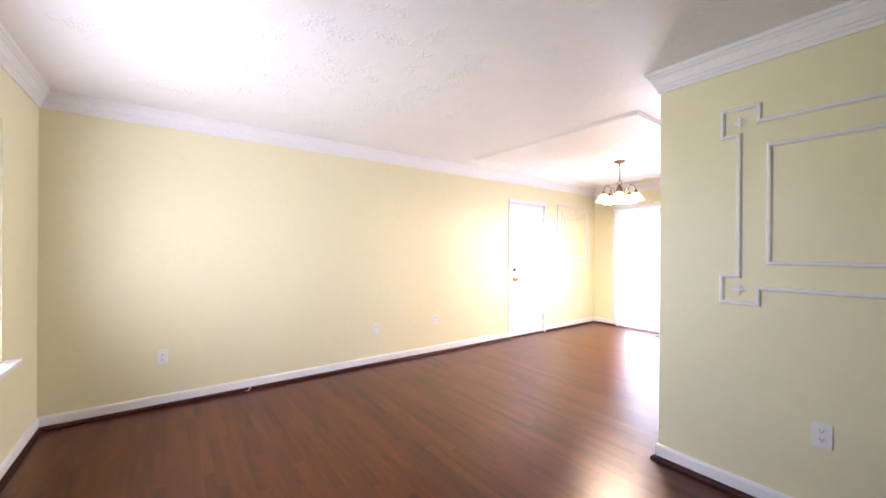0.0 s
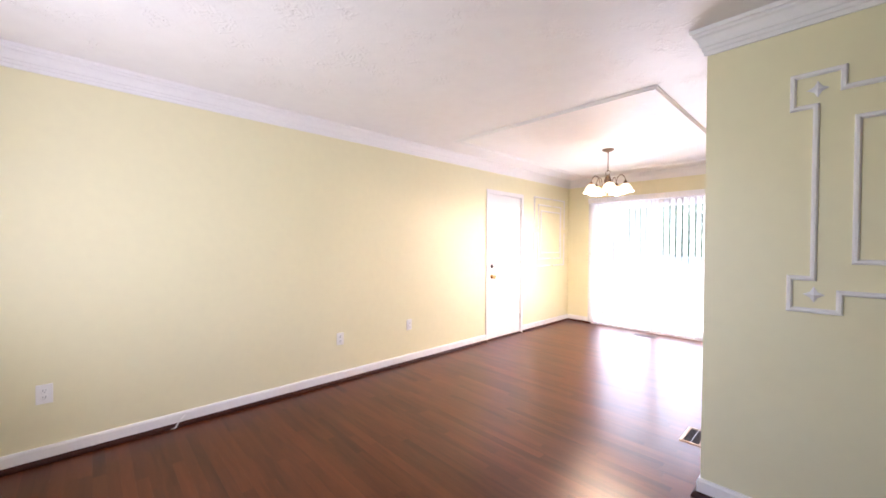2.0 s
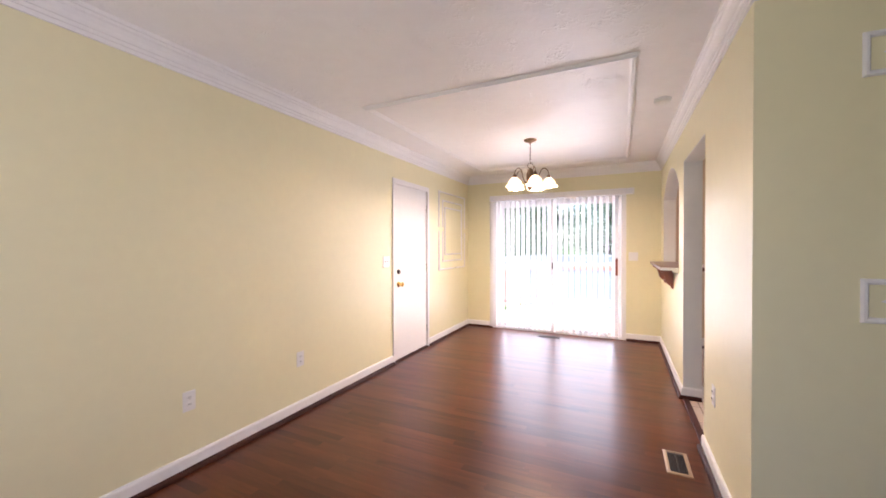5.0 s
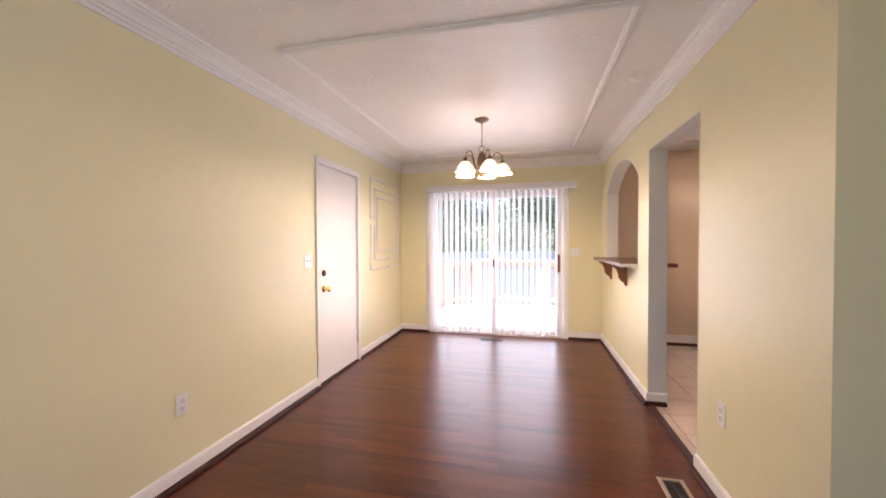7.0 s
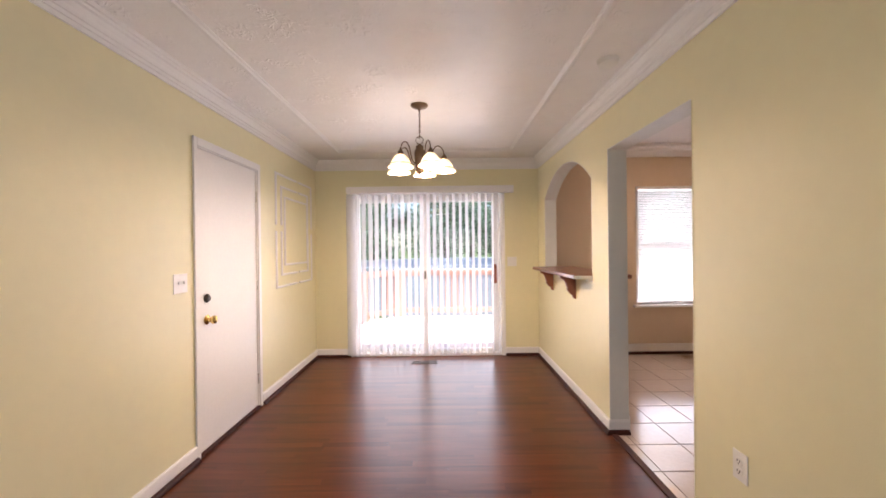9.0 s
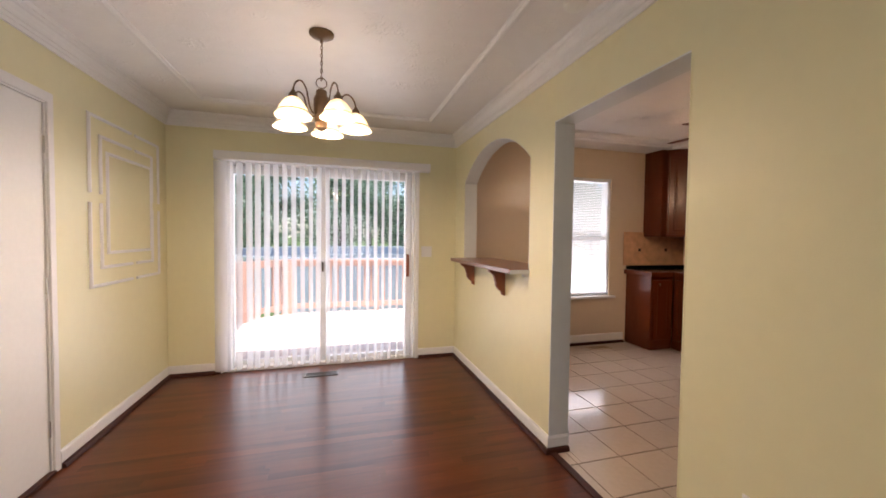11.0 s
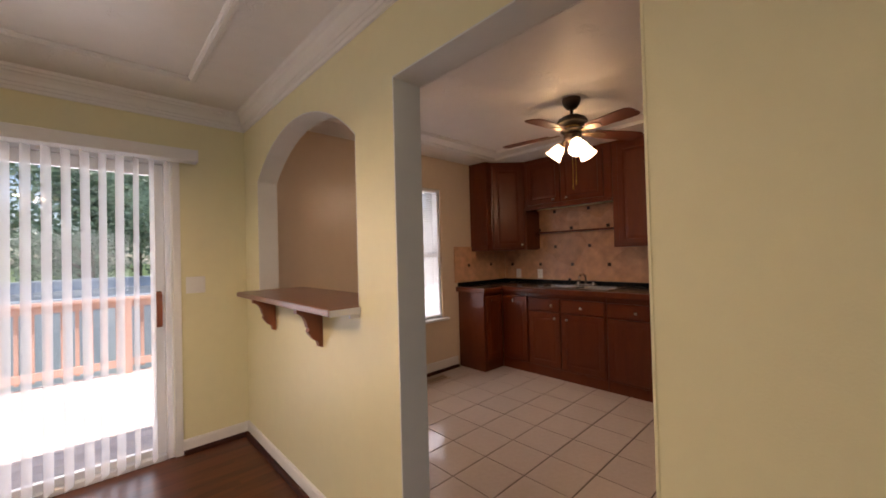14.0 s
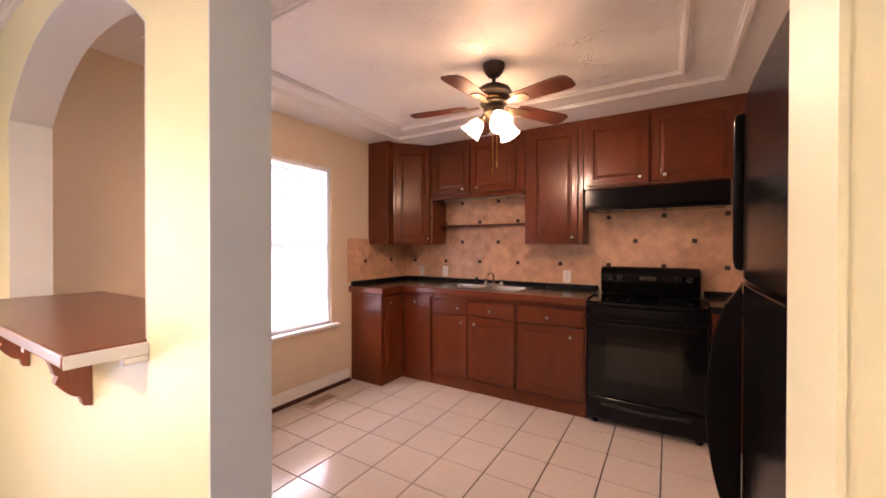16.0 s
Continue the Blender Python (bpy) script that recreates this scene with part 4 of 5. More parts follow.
def floor_register(m, w, l, metal, label, dark="vent_dark"):
    """A floor register, l long in local x, w wide in local y."""
    t = thing("floor_register", m, label, "floor vent")
    fr = sweep(bmesh.new(), [(-l / 2, -w / 2), (l / 2, -w / 2), (l / 2, w / 2), (-l / 2, w / 2)], [(0, 0.001), (0, 0.004), (0.006, 0.007), (0.020, 0.007), (0.022, 0.001)], True)
    part("frame", fr, metal, t)
    part("duct", boxed(-l / 2 + 0.02, l / 2 - 0.02, -w / 2 + 0.02, w / 2 - 0.02, 0.0006, 0.0016), M["slot"], t, "dark duct opening")
    b = boxed(-0.0025, 0.0025, -w / 2 + 0.021, w / 2 - 0.021, 0.002, 0.006)
    me = mesh_from("slat", b, M[dark])
    n = int((l - 0.05) / 0.014)
    for k in range(n):
        piece("slat", me, t, pose(-l / 2 + 0.03 + 0.014 * k, 0, 0, 0, 25, 0))
    part("bar", boxed(-l / 2 + 0.021, l / 2 - 0.021, -0.003, 0.003, 0.0022, 0.0064), M[dark], t)
    return t


floor_register(pose(1.345, -0.265, 0.0), 0.11, 0.31, M["vent_dark"], "dark bronze floor register before the sliding door")
floor_register(pose(2.575, -3.07, 0.0, 0, 0, 90), 0.13, 0.27, M["vent"], "tan metal floor register in the oak floor")
floor_register(pose(4.53, -0.17, 0.001), 0.13, 0.29, M["vent"], "tan metal floor register in the tile floor", "vent")


# ---- kitchen ----
XB, XU = 5.385, 5.70   # fronts of base and wall cabinets
CT = 0.935             # worktop


def panel_door(bm, x0, x1, z0, z1, y, t=0.018, fr=0.052, raised=True, relief=1.0):
    """A cabinet door or drawer front facing -y, with a recessed frame and a raised field."""
    loops = [(0, y + t), (0, y + 0.003), (0.003, y)]
    if raised:
        loops += [(fr, y), (fr + 0.006, y + 0.007 * relief), (fr + 0.012, y + 0.007 * relief), (fr + 0.034, y + 0.001 * relief)]
    prev = None
    for ins, yy in loops:
        ring = [bm.verts.new(p) for p in ((x0 + ins, yy, z0 + ins), (x1 - ins, yy, z0 + ins), (x1 - ins, yy, z1 - ins), (x0 + ins, yy, z1 - ins))]
        if prev:
            for k in range(4):
                bm.faces.new((prev[k], prev[(k + 1) % 4], ring[(k + 1) % 4], ring[k]))
        else:
            bm.faces.new(ring)
        prev = ring
    bm.faces.new(prev)
    return bm


def knob_on(parent, x, y, z):
    prof = [(0, 0), (0.007, 0), (0.0055, 0.008), (0.008, 0.014), (0.0145, 0.018), (0.0155, 0.022), (0.012, 0.027), (0, 0.029)]
    return part("knob", lathe(bmesh.new(), prof, 18, pose(x, y, z, 90, 0, 0)), M["nickel"], parent, "round satin nickel knob", True)


def cabinet(m, w, d, z0, z1, fronts, label, toe=0.0, group="kitchen cabinets", side="cherry_side"):
    """A cabinet unit: local x across, front at y = 0 facing -y, fronts are (kind, x0, x1, z0, z1, knob x, knob z)."""
    t = thing("kitchen_cabinet", m, label, "cabinet", group)
    part("body", boxed(0.001, w - 0.001, 0.0, d, z0 + toe, z1, bevel=0.0015), M[side], t)
    if toe:
        part("kick_board", boxed(0.001, w - 0.001, 0.001, d, z0, z0 + toe - 0.001), M["cherry_side"], t)
    for kind, a, b_, c, e, kx, kz in fronts:
        p = part("drawer" if kind == "drawer" else "door", panel_door(bmesh.new(), a, b_, c, e, -0.020, raised=(e - c) > 0.25, relief=0.4 if toe else 1.0), M["cherry"], t)
        if kx is not None:
            knob_on(p, kx, -0.020, kz)
    return t


def east(y, x=XB):
    return pose(x, y, 0, 0, 0, -90)


DB = XE - XB - 0.002
UB = 0.89
# base cabinets along the east wall, from the corner to the stove
cabinet(east(-0.40), 0.355, DB, 0, UB, [("door", 0.03, 0.345, 0.12, 0.835, 0.17, 0.785)], "cherry stained corner base cabinet with one door", 0.10)
cabinet(east(-0.757), 0.855, DB, 0, UB, [("drawer", 0.012, 0.385, 0.70, 0.83, 0.30, 0.757), ("drawer", 0.395, 0.84, 0.70, 0.83, 0.62, 0.757),
        ("door", 0.012, 0.385, 0.12, 0.685, 0.335, 0.63), ("door", 0.395, 0.84, 0.12, 0.685, 0.47, 0.63)], "cherry stained sink base cabinet with two doors", 0.10)
cabinet(east(-1.614), 0.565, DB, 0, UB, [("drawer", 0.012, 0.55, 0.70, 0.83, 0.27, 0.757), ("door", 0.012, 0.55, 0.12, 0.685, 0.455, 0.62)],
        "cherry stained base cabinet with drawer beside the stove", 0.10)
cabinet(east(-2.965), 0.68, DB, 0, UB, [("door", 0.012, 0.66, 0.12, 0.83, 0.06, 0.78)], "cherry stained base cabinet past the stove", 0.10)
# short leg under the window wall
leg = thing("kitchen_cabinet", pose(5.055, -0.395, 0), "narrow cherry stained end cabinet beside the window", "cabinet", "kitchen cabinets")
part("body", boxed(0.0, 0.328, 0.0, 0.393, 0.0, UB, bevel=0.003), M["cherry_side"], leg)
ld = part("door", panel_door(bmesh.new(), 0.03, 0.30, 0.12, 0.835, -0.02, relief=0.4), M["cherry"], leg)
knob_on(ld, 0.10, -0.02, 0.785)

# worktop with wooden nosing and low black upstand
wt = thing("worktop", Matrix(), "black speckled worktop with a cherry wood nosing", "worktop")
SX0, SX1, SY0, SY1 = 5.47, 5.87, -1.60, -0.80
tops = bmesh.new()
for a in ((5.04, XB - 0.02, -0.415, -0.002), (XB - 0.02, XE - 0.002, SY1, -0.002), (XB - 0.02, SX0, SY0, SY1), (SX1, XE - 0.002, SY0, SY1), (XB - 0.02, XE - 0.002, -2.185, SY0)):
    box(tops, *a, UB + 0.001, CT)
part("slab", tops, M["granite"], wt)
part("slab", boxed(XB - 0.02, XE - 0.002, -3.64, -2.962, UB + 0.001, CT), M["granite"], wt)
NOSE = [(0.0, UB - 0.012), (0.0, CT + 0.001), (-0.020, CT - 0.002), (-0.024, CT - 0.012), (-0.024, UB), (-0.020, UB - 0.012)]
part("nosing", sweep(bmesh.new(), [(5.04, -0.003), (5.04, -0.415), (XB - 0.02, -0.415), (XB - 0.02, -2.185)], NOSE), M["cherry"], wt, "rounded cherry wood edge")
part("upstand", boxed(5.045, XE - 0.003, -0.022, -0.003, CT + 0.001, CT + 0.045, bevel=0.003), M["granite"], wt)
part("upstand", boxed(XE - 0.0225, XE - 0.003, -3.64, -2.962, CT + 0.001, CT + 0.045, bevel=0.003), M["granite"], wt)
part("upstand", boxed(XE - 0.022, XE - 0.003, -2.18, -0.024, CT + 0.001, CT + 0.045, bevel=0.003), M["granite"], wt)


def sink():
    t = thing("kitchen_sink", Matrix(), "double bowl stainless steel sink set in the worktop", "sink")
    rim = bmesh.new()
    mid = (SY0 + SY1) / 2
    for a in ((SX0 - 0.02, SX0 + 0.02, SY0 - 0.02, SY1 + 0.02), (SX1 - 0.075, SX1 + 0.02, SY0 - 0.02, SY1 + 0.02),
              (SX0 + 0.02, SX1 - 0.075, SY0 - 0.02, SY0 + 0.02), (SX0 + 0.02, SX1 - 0.075, SY1 - 0.02, SY1 + 0.02), (SX0 + 0.02, SX1 - 0.075, mid - 0.02, mid + 0.02)):
        box(rim, *a, CT + 0.0012, CT + 0.006)
    part("rim", rim, M["steel"], t)
    for a, b_ in ((SY0 + 0.02, mid - 0.02), (mid + 0.02, SY1 - 0.02)):
        bw = bmesh.new()
        loops = [(0, CT + 0.005), (0.004, CT - 0.02), (0.012, CT - 0.12), (0.03, CT - 0.15), (0.06, CT - 0.155)]
        prev = None
        for ins, z in loops:
            x0, x1, y0, y1 = SX0 + 0.02 + ins, SX1 - 0.075 - ins, a + ins, b_ - ins
            c = 0.03
            ring = [bw.verts.new((*p, z)) for p in ((x0 + c, y0), (x1 - c, y0), (x1, y0 + c), (x1, y1 - c), (x1 - c, y1), (x0 + c, y1), (x0, y1 - c), (x0, y0 + c))]
            if prev:
                for k in range(8):
                    bw.faces.new((prev[k], prev[(k + 1) % 8], ring[(k + 1) % 8], ring[k]))
            prev = ring
        bw.faces.new(prev)
        part("bowl", bw, M["steel"], t, smooth=True)
    x, y = SX1 - 0.025, mid
    fa = thing("kitchen_faucet", pose(x, y, CT + 0.006), "chrome kitchen faucet with two handles", "faucet")
    part("base", boxed(-0.025, 0.025, -0.11, 0.11, 0.0005, 0.014, bevel=0.005), M["nickel"], fa)
    part("spout", tube(bmesh.new(), [(0, 0, 0.01), (0, 0, 0.08), (-0.01, 0, 0.105), (-0.05, 0, 0.125), (-0.11, 0, 0.122), (-0.15, 0, 0.10), (-0.155, 0, 0.085)], 0.010, 12), M["nickel"], fa, smooth=True)
    for s in (-0.085, 0.085):
        part("tap", lathe(bmesh.new(), [(0, 0.012), (0.018, 0.012), (0.016, 0.03), (0.022, 0.036), (0.024, 0.055), (0.015, 0.062), (0, 0.062)], 16, pose(0, s, 0)), M["nickel"], fa, smooth=True)
    part("sprayer", lathe(bmesh.new(), [(0, 0), (0.015, 0), (0.012, 0.03), (0.016, 0.06), (0.012, 0.075), (0, 0.075)], 16, pose(0, 0.19, -0.002)), M["black_matt"], fa, "black side sprayer", True)


sink()

# wall cabinets
UT = H - 0.004
ZB1, ZB2 = 1.352, 1.855
dg = thing("kitchen_cabinet", Matrix(), "cherry stained diagonal corner wall cabinet", "cabinet", "kitchen cabinets")
ol = [(5.30, -0.003), (5.315, -0.262), (5.395, -0.262), (XU, -0.53), (XE - 0.002, -0.53), (XE - 0.002, -0.003)]
part("body", extrude_outline(bmesh.new(), ol, lambda u, v, h: (u, v, h), ZB1, UT), M["cherry_side"], dg, bevel=0.002)
vx, vy = XU - 5.395, -0.53 + 0.262
ln = math.hypot(vx, vy)
dd = part("door", panel_door(bmesh.new(), 0.02, ln - 0.02, ZB1 + 0.02, UT - 0.05, -0.018), M["cherry"], dg)
knob_on(dd, ln - 0.05, -0.018, ZB1 + 0.06)
dd.matrix_local = pose(5.395, -0.262, 0, 0, 0, math.degrees(math.atan2(vy, vx)))

ud = XE - XU - 0.002
cabinet(east(-0.532, XU), 1.043, ud, ZB2, UT, [("door", 0.05, 0.475, ZB2 + 0.02, UT - 0.05, 0.405, ZB2 + 0.055), ("door", 0.49, 0.96, ZB2 + 0.02, UT - 0.05, 0.565, ZB2 + 0.055)],
        "cherry stained two-door wall cabinet over the sink")
cabinet(east(-1.577, XU), 0.515, ud, ZB1, UT, [("door", 0.06, 0.475, ZB1 + 0.02, UT - 0.05, 0.43, ZB1 + 0.06)], "tall cherry stained wall cabinet beside the range hood")
cabinet(east(-2.094, XU), 1.20, ud, 1.82, UT, [("door", 0.03, 0.49, 1.84, UT - 0.05, 0.43, 1.885), ("door", 0.505, 1.02, 1.84, UT - 0.05, 0.60, 1.885)],
        "cherry stained two-door wall cabinet over the range hood")
# light rail and small open shelf below the sink cabinet
rl = thing("light_rail", Matrix(), "cherry wood valance strip and bracket under the sink cabinet", "valance")
part("strip", boxed(XU - 0.03, XU + 0.02, -1.573, -0.536, ZB2 - 0.035, ZB2 - 0.002, bevel=0.006), M["cherry"], rl)
part("stile", boxed(XU - 0.030, XU - 0.0125, -0.566, -0.534, ZB1 + 0.01, ZB2 - 0.036, bevel=0.004), M["cherry"], rl)
part("side_board", boxed(XU - 0.012, XE - 0.01, -0.562, -0.534, ZB1 + 0.01, ZB2 - 0.036, bevel=0.003), M["cherry_side"], rl)
sp = thing("spice_shelf", Matrix(), "narrow cherry wood shelf on the tiled wall", "shelf")
part("board", boxed(XE - 0.13, XE - 0.016, -1.50, -0.577, 1.545, 1.562, bevel=0.003), M["cherry"], sp)


def range_hood():
    t = thing("range_hood", Matrix(), "black under-cabinet range hood", "range hood")
    ol = [(XE - 0.015, 1.815), (XU - 0.05, 1.815), (XU - 0.10, 1.795), (XU - 0.108, 1.66), (XU - 0.10, 1.635), (XE - 0.015, 1.635)]
    part("shell", extrude_outline(bmesh.new(), ol, lambda u, v, h: (u, h, v), -3.09, -2.125), M["fridge_black"], t, bevel=0.004)
    part("lip", boxed(XU - 0.118, XU - 0.100, -3.088, -2.127, 1.622, 1.634, bevel=0.003), M["black"], t)
    part("filter", boxed(XU - 0.05, XE - 0.06, -3.0, -2.2, 1.628, 1.6345), M["steel"], t, "metal grease filter")


range_hood()


def stove():
    x0, y0, y1 = 5.325, -2.955, -2.195
    t = thing("stove", Matrix(), "black freestanding electric stove with glass oven door", "stove")
    part("body", boxed(x0 + 0.03, XE - 0.02, y0, y1, 0.03, 0.895, bevel=0.004), M["black_matt"], t)
    part("cooktop", boxed(x0 - 0.002, XE - 0.10, y0 - 0.002, y1 + 0.002, 0.896, 0.925, bevel=0.008), M["black"], t, "black glass cooktop")
    for x, y, r in ((x0 + 0.15, y0 + 0.19, 0.10), (x0 + 0.15, y1 - 0.19, 0.08), (x0 + 0.40, y0 + 0.19, 0.08), (x0 + 0.40, y1 - 0.19, 0.10)):
        part("burner_ring", lathe(bmesh.new(), [(r - 0.004, 0.9252), (r - 0.004, 0.9262), (r, 0.9262), (r, 0.9252)], 32, pose(x, y, 0)), M["black_matt"], t)
    ol = [(XE - 0.11, 0.926), (XE - 0.145, 1.03), (XE - 0.15, 1.10), (XE - 0.13, 1.145), (XE - 0.09, 1.16), (XE - 0.03, 1.155), (XE - 0.02, 0.926)]
    bg = part("backguard", extrude_outline(bmesh.new(), ol, lambda u, v, h: (u, h, v), y0 + 0.02, y1 - 0.02), M["black"], t, "curved black control panel", bevel=0.012)
    for y in (y1 - 0.09, y1 - 0.17, y0 + 0.09, y0 + 0.17):
        part("control_knob", lathe(bmesh.new(), [(0, 0), (0.022, 0), (0.020, 0.018), (0, 0.02)], 18, pose(XE - 0.149, y, 1.07, 0, -86, 0)), M["black_matt"], bg, smooth=True)
    part("clock", boxed(XE - 0.153, XE - 0.149, (y0 + y1) / 2 - 0.06, (y0 + y1) / 2 + 0.06, 1.055, 1.09), M["oven_glass"], bg, "dark clock display")
    od = part("oven_door", boxed(x0, x0 + 0.035, y0 + 0.004, y1 - 0.004, 0.225, 0.80, bevel=0.008), M["black"], t)
    part("oven_window", boxed(x0 - 0.0025, x0 + 0.001, y0 + 0.15, y1 - 0.13, 0.36, 0.66, bevel=0.001), M["oven_glass"], od, "smoked glass oven window")
    hd = bmesh.new()
    tube(hd, [(x0 + 0.005, y0 + 0.05, 0.755), (x0 - 0.032, y0 + 0.07, 0.765), (x0 - 0.04, (y0 + y1) / 2, 0.77), (x0 - 0.032, y1 - 0.07, 0.765), (x0 + 0.005, y1 - 0.05, 0.755)], 0.013, 12)
    part("handle", hd, M["black"], od, smooth=True)
    part("front_trim", boxed(x0 - 0.004, x0 + 0.03, y0 + 0.002, y1 - 0.002, 0.812, 0.892, bevel=0.010), M["black"], t)
    dr = part("drawer", boxed(x0, x0 + 0.035, y0 + 0.004, y1 - 0.004, 0.045, 0.212, bevel=0.008), M["black"], t)
    part("drawer_grip", sweep(bmesh.new(), [(y1 - 0.10, 0.165), ((y0 + y1) / 2, 0.145), (y0 + 0.10, 0.165)], [(-0.010, 0), (-0.010, 0.010), (0, 0.014), (0.010, 0.004), (0.010, 0)], False, lambda u, v, h: (x0 - h, u, v)), M["black_matt"], dr)
    for x in (x0 + 0.06, XE - 0.08):
        for y in (y0 + 0.05, y1 - 0.05):
            part("foot", lathe(bmesh.new(), [(0, 0), (0.02, 0), (0.02, 0.02), (0.01, 0.03), (0, 0.03)], 12, pose(x, y, 0)), M["black_matt"], t)


stove()


def fridge():
    x0, x1, yf, yb, top = 2.925, 3.72, -2.885, -3.64, 1.72
    t = thing("refrigerator", Matrix(), "glossy black refrigerator with top freezer and bowed handles", "refrigerator")
    part("cabinet", boxed(x0, x1, yb, yf - 0.075, 0.04, top - 0.01, bevel=0.006), M["black_matt"], t)
    for z0, z1, name in ((0.09, 1.235, "fridge_door"), (1.245, top, "freezer_door")):
        ol, n = [(x0, yf - 0.07)], 12
        for k in range(n + 1):
            a = k / n
            ol.append((x0 + (x1 - x0) * a, yf - 0.022 + 0.022 * (1 - (2 * a - 1) ** 4)))
        ol.append((x1, yf - 0.07))
        d = part(name, extrude_outline(bmesh.new(), ol, lambda u, v, h: (u, v, h), z0, z1), M["fridge_black"], t, bevel=0.004)
        if name == "fridge_door":
            fin = [(yf - 0.012, 0.50)] + [(yf - 0.008 + 0.078 * math.sin(math.pi * k / 14) ** 0.6, 0.52 + 0.70 * k / 14) for k in range(15)] + [(yf - 0.012, 1.234)]
        else:
            fin = [(yf - 0.014, 1.262), (yf + 0.004, 1.268), (yf + 0.009, 1.30), (yf + 0.010, 1.50), (yf + 0.009, 1.68), (yf + 0.004, 1.70), (yf - 0.014, 1.705)]
        part("handle", extrude_outline(bmesh.new(), fin, lambda u, v, h: (h, u, v), x1 - 0.046, x1 - 0.024), M["fridge_black"], d, "black bowed grip", bevel=0.006)
    part("badge", boxed(3.10, 3.14, yf - 0.004, yf + 0.004, 1.585, 1.605, bevel=0.002), M["nickel"], t, "small bright badge")
    part("hinge_cover", boxed(x0 + 0.02, x0 + 0.09, yf - 0.09, yf - 0.02, top, top + 0.018, bevel=0.005), M["black_matt"], t)
    part("kick_grille", boxed(x0 + 0.01, x1 - 0.01, yf - 0.08, yf - 0.05, 0.002, 0.085), M["black_matt"], t)


fridge()


def ceiling_fan():
    t = thing("ceiling_fan", pose(4.42, -1.82, 0), "dark bronze ceiling fan with five walnut blades and lit shades", "ceiling fan")
    part("canopy", lathe(bmesh.new(), [(0, H), (0.066, H), (0.064, H - 0.02), (0.055, H - 0.045), (0.036, H - 0.07), (0.016, H - 0.078), (0, H - 0.078)], 28), M["dark_bronze"], t, smooth=True)
    part("downrod", tube(bmesh.new(), [(0, 0, H - 0.075), (0, 0, 2.295)], 0.011, 12), M["dark_bronze"], t, smooth=True)
    part("motor", lathe(bmesh.new(), [(0, 2.300), (0.025, 2.299), (0.062, 2.291), (0.095, 2.272), (0.109, 2.250), (0.107, 2.238), (0.092, 2.232), (0.058, 2.228), (0.050, 2.222), (0.050, 2.205), (0.078, 2.200), (0.084, 2.186), (0.074, 2.176), (0, 2.175)], 32), M["dark_bronze"], t, smooth=True)
    part("motor_band", lathe(bmesh.new(), [(0.0505, 2.207), (0.054, 2.209), (0.054, 2.219), (0.0505, 2.221)], 32), M["brass"], t, "brass ring under the motor", True)
    part("switch_housing", lathe(bmesh.new(), [(0, 2.176), (0.05, 2.174), (0.062, 2.155), (0.058, 2.13), (0.035, 2.115), (0.02, 2.10), (0, 2.098)], 28), M["bronze"], t, smooth=True)
    for k in range(5):
        m = pose(0, 0, 0, 0, 0, FAN_TURN + 72 * k)
        bl = bmesh.new()
        ol = [(0.16, -0.048), (0.19, -0.054), (0.42, -0.066), (0.485, -0.064), (0.512, -0.050), (0.52, 0.0), (0.512, 0.050), (0.485, 0.064), (0.42, 0.066), (0.20, 0.054), (0.17, 0.048)]
        tilt = m @ pose(0, 0, 2.180, -9, 3, 0)
        extrude_outline(bl, ol, lambda u, v, h: tilt @ Vector((u, v, h)), -0.003, 0.003)
        blade = part("blade", bl, M["fan_blade"], t, "walnut stained blade")
        br = bmesh.new()
        extrude_outline(br, [(0.09, -0.016), (0.14, -0.02), (0.19, -0.042), (0.24, -0.03), (0.255, 0), (0.24, 0.03), (0.19, 0.042), (0.14, 0.02), (0.09, 0.016)], lambda u, v, h: tilt @ Vector((u, v, h)), -0.009, -0.0035)
        part("blade_iron", br, M["bronze"], blade)
    for k in range(3):
        a = radians(LIGHT_TURN + 120 * k)
        m = pose(0.055 * math.cos(a), 0.055 * math.sin(a), 2.125) @ Matrix.Rotation(math.degrees(a) * math.pi / 180, 4, "Z") @ Matrix.Rotation(radians(138), 4, "Y")
        part("light_arm", lathe(bmesh.new(), [(0, -0.01), (0.014, -0.01), (0.014, 0.02), (0.026, 0.03), (0.026, 0.045), (0, 0.045)], 16, m), M["bronze"], t, smooth=True)
        part("shade", lathe(bmesh.new(), [(0.024, 0.04), (0.036, 0.055), (0.046, 0.08), (0.052, 0.11), (0.062, 0.135), (0.066, 0.142), (0.063, 0.143), (0.058, 0.134), (0.048, 0.11), (0.042, 0.08), (0.032, 0.057), (0.022, 0.043)], 24, m), M["fan_shade"], t, "lit frosted glass bell shade", True)
        part("bulb", lathe(bmesh.new(), [(0, 0.04), (0.012, 0.045), (0.025, 0.075), (0.028, 0.10), (0.018, 0.12), (0, 0.125)], 14, m), M["fan_bulb"], t, "glowing bulb", True)
    for x, y, z in ((0.03, 0.02, 1.775), (-0.02, -0.03, 1.80)):
        b = tube(bmesh.new(), [(x, y, 2.12), (x, y, z + 0.03)], 0.0024, 6)
        ch = part("pull_chain", b, M["brass"], t)
        part("pull_knob", lathe(bmesh.new(), [(0, z - 0.01), (0.005, z - 0.005), (0.006, z + 0.02), (0.002, z + 0.032), (0, z + 0.032)], 10, pose(x, y, 0)), M["brass"], ch, smooth=True)


FAN_TURN, LIGHT_TURN = 34.9, 100.0
ceiling_fan()
for y, lab in ((-0.235, "white outlet over the worktop corner"), (-0.555, "white outlet on the tiles"), (-1.90, "white outlet on the tiles beside the stove")):
    outlet(pose(XE - 0.0125, y, 1.05, 0, 0, -90), lab)


